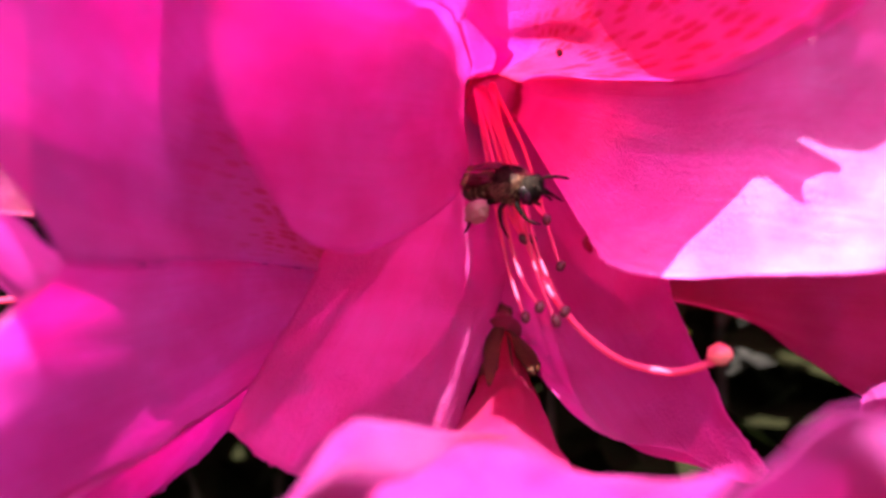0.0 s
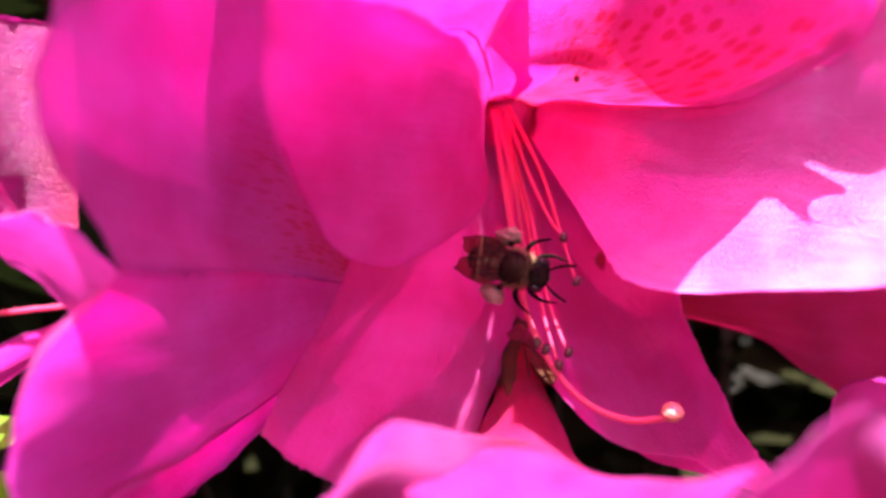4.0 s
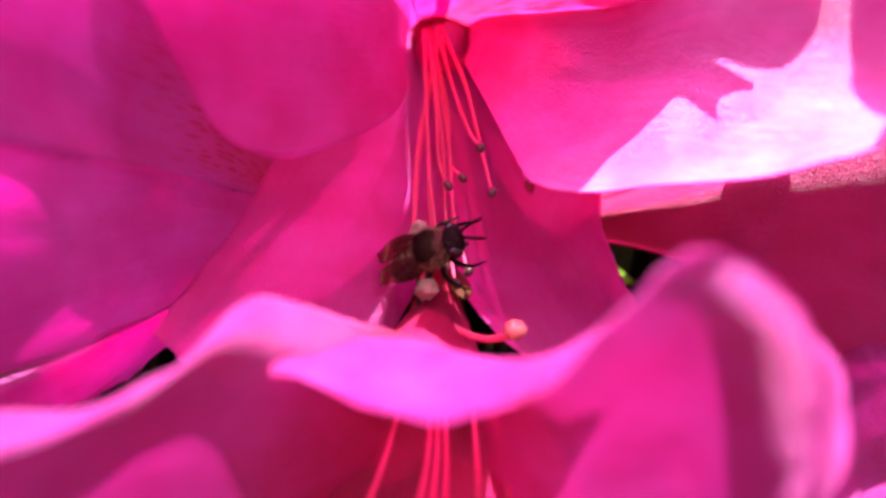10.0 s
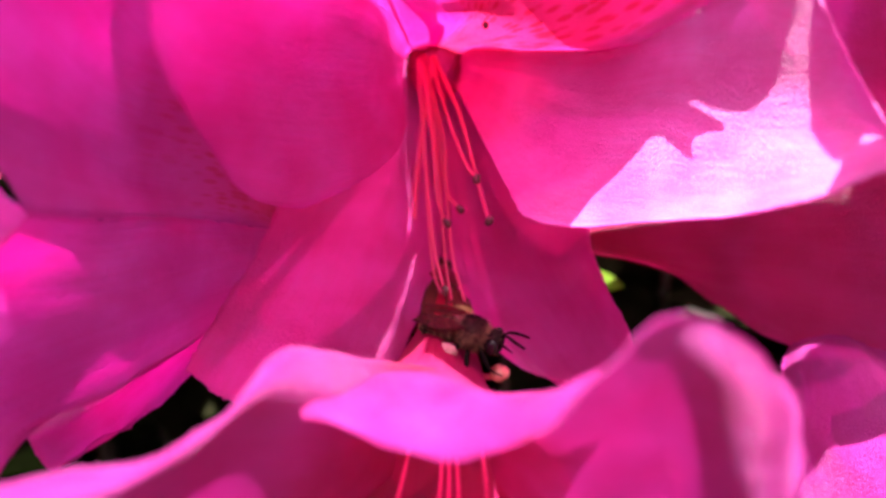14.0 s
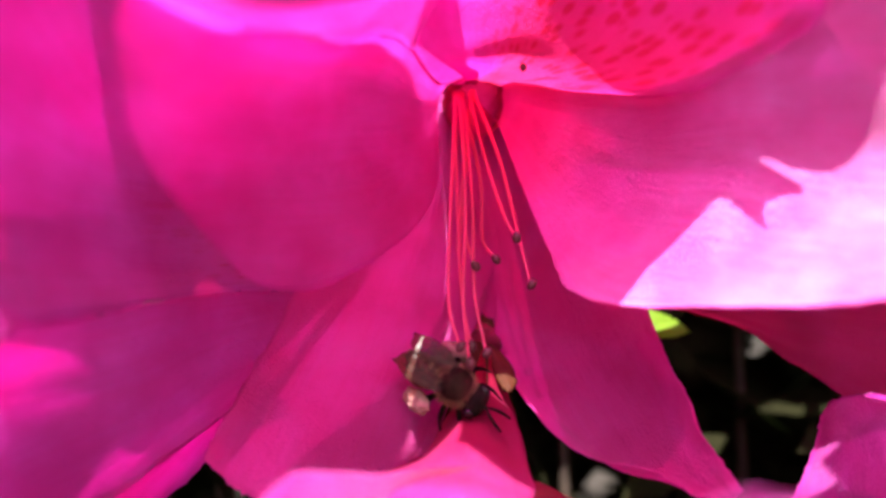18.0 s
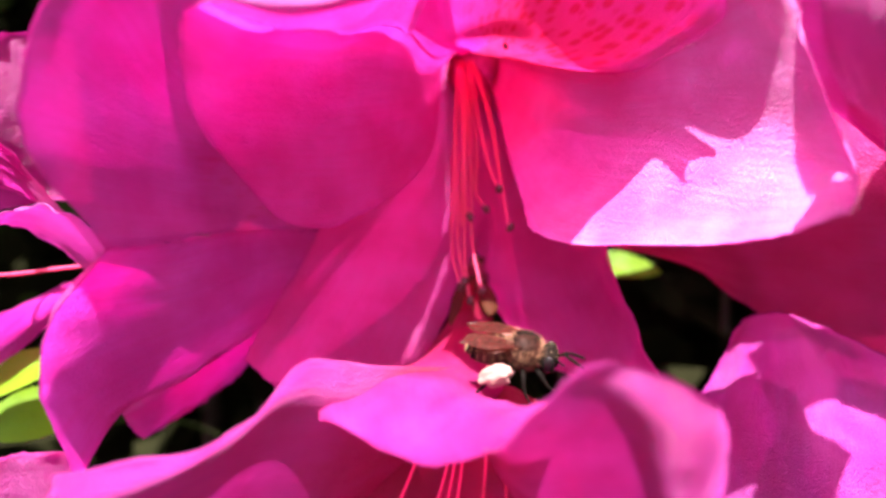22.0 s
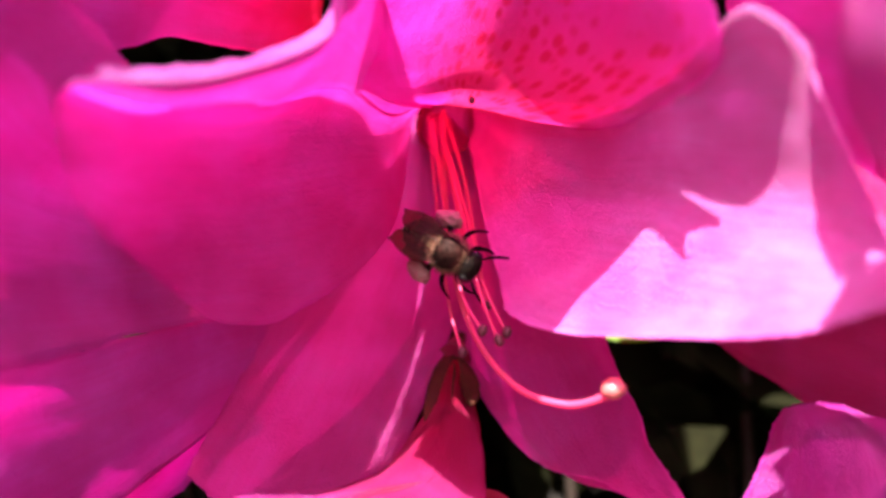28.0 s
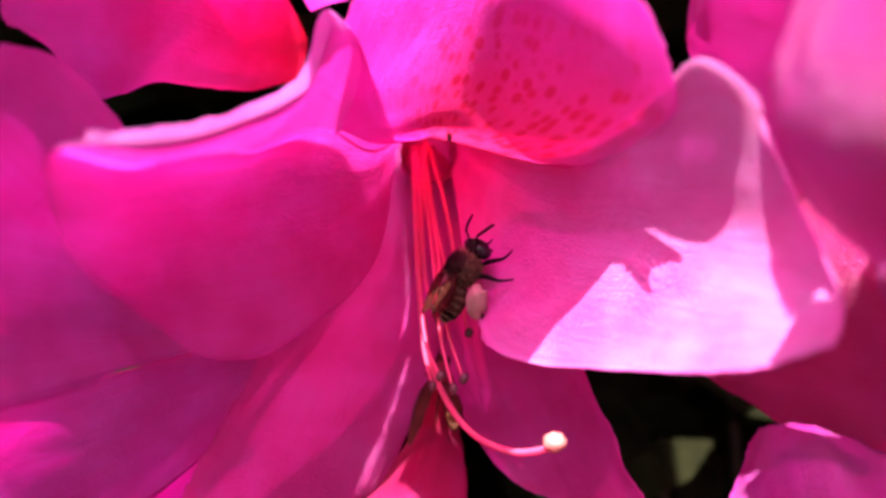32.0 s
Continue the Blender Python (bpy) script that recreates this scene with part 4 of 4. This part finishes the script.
# abdomen in overlapping rings
profile = [(-1.7, 0.9), (-2.5, 1.8), (-3.4, 2.05), (-4.3, 2.0), (-5.2, 1.75), (-6.0, 1.3), (-6.7, 0.45)]
for k, ((x0, r0), (x1, r1)) in enumerate(zip(profile, profile[1:])):
    bm = bmesh.new()
    rings = []
    for x, r in ((x0, r0 * 0.98), ((x0 + x1) / 2, (r0 + r1) / 2 * 1.03), (x1 - 0.12, r1 * 1.02), (x1 - 0.14, r1 * 0.9)):
        drop = -0.35 - 0.02 * x * x
        rings.append([bm.verts.new(Vector((x, r * math.cos(a), drop + 0.86 * r * math.sin(a))) * K / 1000) for a in [math.tau * q / 20 for q in range(20)]])
    for a, b in zip(rings, rings[1:]):
        for q in range(20):
            bm.faces.new((a[q], b[q], b[(q + 1) % 20], a[(q + 1) % 20]))
    bm.faces.new(rings[-1][::-1])
    seg = part("abdomen_segment", bm, BEE_BROWN if k < 4 else BEE_BLACK, bee)
    rr = random.Random(k)
    bm = bmesh.new()
    for q in range(110):
        a = rr.uniform(0, math.tau)
        root = Vector((x1 + rr.uniform(0.0, 0.25), r1 * 1.0 * math.cos(a), -0.35 - 0.02 * x1 * x1 + 0.86 * r1 * math.sin(a)))
        out_way = Vector((-1.0, 0.45 * math.cos(a), 0.45 * math.sin(a))).normalized()
        side = out_way.cross(Vector((0, math.cos(a), math.sin(a)))).normalized() * 0.05
        bm.faces.new([bm.verts.new(p * K / 1000) for p in (root - side, root + side, root + out_way * rr.uniform(0.35, 0.6))])
    part("hair_band", bm, PALE_HAIR, seg, "thin pale hair band")["kind"] = "stuff"
# wings, laid back over the abdomen
for sd in (-1, 1):
    for name, tip, width, lift, root in (("forewing", (-7.4, 2.0), 2.6, 1.3, (0.2, 1.25)), ("hindwing", (-5.2, 2.5), 1.8, 1.0, (-0.9, 1.45))):
        bm = bmesh.new()
        grid = []
        for i in range(15):
            s = i / 14
            mid = Vector((root[0] + (tip[0] - root[0]) * s, (root[1] + (tip[1] - root[1]) * s) * sd, lift - 0.5 * s + 0.35 * math.sin(math.pi * s)))
            w = width * (0.12 + 0.88 * math.sin(math.pi * min(1, 0.5 * s + 0.62 * s**3)) ** 0.8) * (1 if s < 0.85 else max(0.15, ((1 - s) / 0.15) ** 0.5))
            grid.append([bm.verts.new((mid + Vector((0.12 * w * (j - 3), sd * w * (j / 6 - 0.62), 0.05 * math.sin(j * 1.9 + s * 9)))) * K / 1000) for j in range(7)])
        for a, b in zip(grid, grid[1:]):
            for j in range(6):
                bm.faces.new((a[j], a[j + 1], b[j + 1], b[j]))
        lines = [[g[j].co.copy() * 1000 for g in grid[::2]] for j in (1, 3, 5)] + [[v.co.copy() * 1000 for v in grid[q]] for q in (6, 10)]
        wing = part(name, bm, WING, bee, "amber see-through wing")
        veins = bmesh.new()
        for ln in lines:
            tb = tube_mesh(ln, [0.05, 0.04, 0.03], 5, 10)
            me = bpy.data.meshes.new("vein_line")
            tb.to_mesh(me)
            tb.free()
            veins.from_mesh(me)
            bpy.data.meshes.remove(me)
        part("veins", veins, BEE_BROWN, wing, "dark wing veins")["kind"] = "stuff"
# legs
for sd in (-1, 1):
    for name, line, fat in (
        ("foreleg", [(1.3, 1.1, -1.2), (2.2, 2.2, -1.3), (3.3, 2.7, -2.4), (4.3, 2.6, -2.9), (4.9, 2.5, -3.1)], 1.0),
        ("midleg", [(0, 1.4, -1.4), (0.4, 3.1, -1.3), (0.8, 4.0, -2.6), (1.5, 4.5, -3.5), (1.9, 4.7, -3.8)], 1.0),
        ("hindleg", [(-1.2, 1.4, -1.4), (-2.0, 3.2, -0.8), (-3.4, 3.9, -2.4), (-4.4, 4.1, -3.9), (-4.9, 4.2, -4.4)], 1.25),
    ):
        leg = part(name, tube_mesh([Vector((x, y * sd, z)) * K for x, y, z in line], [0.26 * fat * K, 0.3 * fat * K, 0.2 * fat * K, 0.13 * fat * K, 0.07 * K], 8, 24), BEE_BLACK, bee)
        if name == "hindleg":
            clump = blob_mesh((-2.7 * K, 3.55 * sd * K, -1.7 * K), (2.2 * K, 1.15 * K, 1.25 * K), pose(0, 0, 0, 0, -38, 12 * sd).to_3x3(), 0.3, sd * 3.0, 28)
            part("pollen_load", clump, POLLEN, leg, "pale clump of packed pollen")
            part("hair", hair_mesh(120, (-2.7, 3.5 * sd, -1.7), (1.3, 0.8, 0.9), lambda d: True, 0.5, 9 + sd), PALE_HAIR, leg)["kind"] = "stuff"


# ---- what moves ----
SWING = [(0, 0, -0, 0), (1, 9, 0.2, 0), (2, 9.1, -2.7, 0), (2.5, 13.8, -1.6, 0), (4.5, 5.9, 7.4, 0), (5, 13.7, 1.1, 0), (6, 1.6, 5.1, 0), (7, 3.4, 2.1, 0), (8, 6.1, 11.2, -1.8), (9, 16.8, 11.9, 0), (10, 11.5, 3.2, -21.2), (11, 13.3, 8.4, -10.8), (12, 18.2, 10, -8.9), (13, 17.6, 11.5, -2.3), (13.5, 19, 4.2, -28.5), (14, 19, 6.4, -22.5), (14.5, 22.4, 8.2, -21.7), (16.5, 25.9, 5.3, -41.1), (17, 26.9, 0.6, -55.3), (18, 24.6, 3.9, -41.6), (19, 27.1, 5.2, -45.5), (20, 27.3, 8.6, -32.2), (20.5, -2.2, 5.9, 0), (21, -1, 9.2, 0), (21.5, -0.8, 8.5, 0), (22, 20.5, 8.2, 0), (22.5, 7.9, 8.2, 0), (23, 3.6, 5.6, 0), (23.5, 28.3, 6.4, -46), (24, 24.6, 3.8, -41.5), (24.5, 35.8, 10.7, 0), (25, 36.3, 4, 0), (25.5, 16.5, 8.7, 0), (27.5, -2.8, 0.3, 0), (28, -4.2, 1.4, 0), (28.5, -3, 2.7, 0), (29, -2.8, 3.6, 0), (30, -4.1, 1.1, 0), (31, -1.6, 0.7, 0), (31.5, -3.6, 2.1, 0), (32, -1.4, 6.5, 0)]
SWAY = [(0, -7.8, -6.9), (1, -3.7, -6.3), (2, -5.4, -5.2), (2.5, -4.7, -5.5), (4.5, 2.7, -5.5), (5, -1.7, -1.4), (6, -2.1, -5.6), (7, -2.7, -3.6), (8, 0.1, -2.8), (9, -0.3, -3), (10, 4.3, -3), (11, 4.1, -2.4), (12, 9.5, -2.9), (13, 10.8, -3.4), (14.5, 11.9, -2.7), (16.5, -7, -3.1), (18, -3.3, 2.1), (19, 0, 0), (20, 13, 2.3), (21, -5.8, -4.3), (22, 1.6, -0.6), (23, 5.1, -1.8), (24, 12.5, -0), (25.5, -10.6, -3.1), (27.5, -12.2, -14), (28, -13.3, -14.3), (29, -11.6, -13.2), (30, -12, -14.9), (31, -11.7, -15.8), (31.5, -12.7, -13.7), (32, -9.7, -8.1)]
BEE_ROWS = [
    (0, -0.3, -32, -25.6, 35, 9, -42),
    (1, -2, -32, -30.1, 52, 2, -42),
    (2, -1.2, -32, -31.3, 62, 2, -52),
    (2.5, -2.1, -32, -32.4, 66, 10, -42),
    (4.5, -3, -33, -39.9, 90, 10, -22),
    (5, -4.1, -33, -43.4, 94, -1, -18),
    (6, -4.4, -33, -43.7, 101, -19, -47),
    (7, -4.4, -33, -44, 101, -7, -50),
    (8, -2.2, -33, -46, 91, -6, -54),
    (9, 1.5, -33, -49.3, 64, 23, -24),
    (10, -1.5, -33, -48.3, 76, -21, -36),
    (11, -1.7, -33, -46.8, 81, -59, -26),
    (12, 1.5, -31, -53.4, 53, 30, -36),
    (13, 2.9, -31, -58.1, 52, 31, -36),
    (13.5, 3.6, -33, -57.9, 37, 16, -23),
    (14, 4.8, -33, -57.9, 26, 15, -19),
    (14.5, 5.5, -33, -58.3, 24, 9, -25),
    (16.5, -3, -34, -43, -35, -88, 106),
    (17, -3.8, -31, -48.5, 102, -83, 14),
    (17.5, -6.9, -32, -50.5, 100, -33, -34),
    (18, -4.2, -33, -53.4, 58, 35, -17),
    (18.5, -2.6, -40, -54.5, 34, 34, -45),
    (19, -1.6, -45, -55, 12, 10, -76),
    (19.5, -3, -46, -55.9, 8, 8, -80),
    (20, -4.6, -46, -54.9, 10, 8, -78),
    (20.5, -3.7, -46, -54.4, 14, 10, -68),
    (21, -3.2, -47, -55.3, 20, 10, -50),
    (21.5, 2.6, -51, -56.7, 17, 11, -27),
    (22, 10.7, -54, -56.7, 23, 10, -6),
    (22.5, 9.1, -52, -57.6, 16, 18, -22),
    (23, 1.7, -44, -54.4, 13, -43, 11),
    (23.5, -4.1, -38, -54.7, 37, -81, 40),
    (24, -3.9, -34, -43.8, 50, -77, 26),
    (24.6, -7, -34, -38.8, -116, -81, 152),
    (25, -4.9, -34, -38.4, 44, -76, 21),
    (25.5, -5.4, -34, -39.1, 112, -42, -49),
    (27.5, 2.5, -33, -28.6, 66, 2, -24),
    (28, 3.2, -33, -28.8, 77, 32, -13),
    (29, 5.2, -33, -30.4, 75, 31, -18),
    (30, 4.7, -33, -31.4, 65, 38, -28),
    (31, 8.2, -33, -30.8, 65, 20, -26),
    (31.5, 6.9, -33, -30, 66, 3, -23),
    (32, 9.3, -33, -26.2, 25, -55, 10),
]


# the crinkled flower nods in the wind: seconds, shift across and up
NOD = [(0, 5, 0.7), (1, 4.4, -2), (2, 3, 1.5), (2.5, 1.7, 0.5), (4.5, -1, 3.5), (5, 3.1, 2.4), (6, 11, 0), (8, 15, -2), (10, 14.4, -4.1), (11, 19, -6.4), (12, 18.6, -6.4), (13, 20.5, -8.2), (13.5, 15, -5.5), (14, 9.2, -3), (14.5, 8.5, -3), (16.5, 0.5, -0.6), (17, -0.6, -0.4), (19, 0.6, 0.1), (20, -2, 1.5), (22, -3.6, 1.8), (24, -3.5, 2.5), (25.5, -2, 1.5), (28, -0.5, 0), (32, 0, 0)]


def motions():
    walk(bee, [(t, pose(x / 1000, y / 1000, HEIGHT + z / 1000, rx, ry, rz)) for t, x, y, z, rx, ry, rz in BEE_ROWS])
    walk(pistil, [(t, pose(0, 0, 0, rx, ry, rz)) for t, rx, ry, rz in SWING])
    for k, st in enumerate(stamens[:6]):
        f = (0.45, 0.95, 0.55, 1.0, 0.9, 0.3)[k]
        walk(st, [(t, pose(0, 0, 0, f * rx, f * ry, 0)) for t, rx, ry in SWAY])
    walk(sunny, [(t, pose(*(at((60 + x, -18, -79 + z))))) for t, x, z in NOD])
    for side, an in zip((-1, 1), antennae):
        walk(an, [(k * 0.8, pose(0, 0, 0, side * 8 * math.sin(k * 2.1 + side), 9 * math.sin(k * 1.7), side * 10 * math.sin(k * 1.3))) for k in range(41)])


motions()
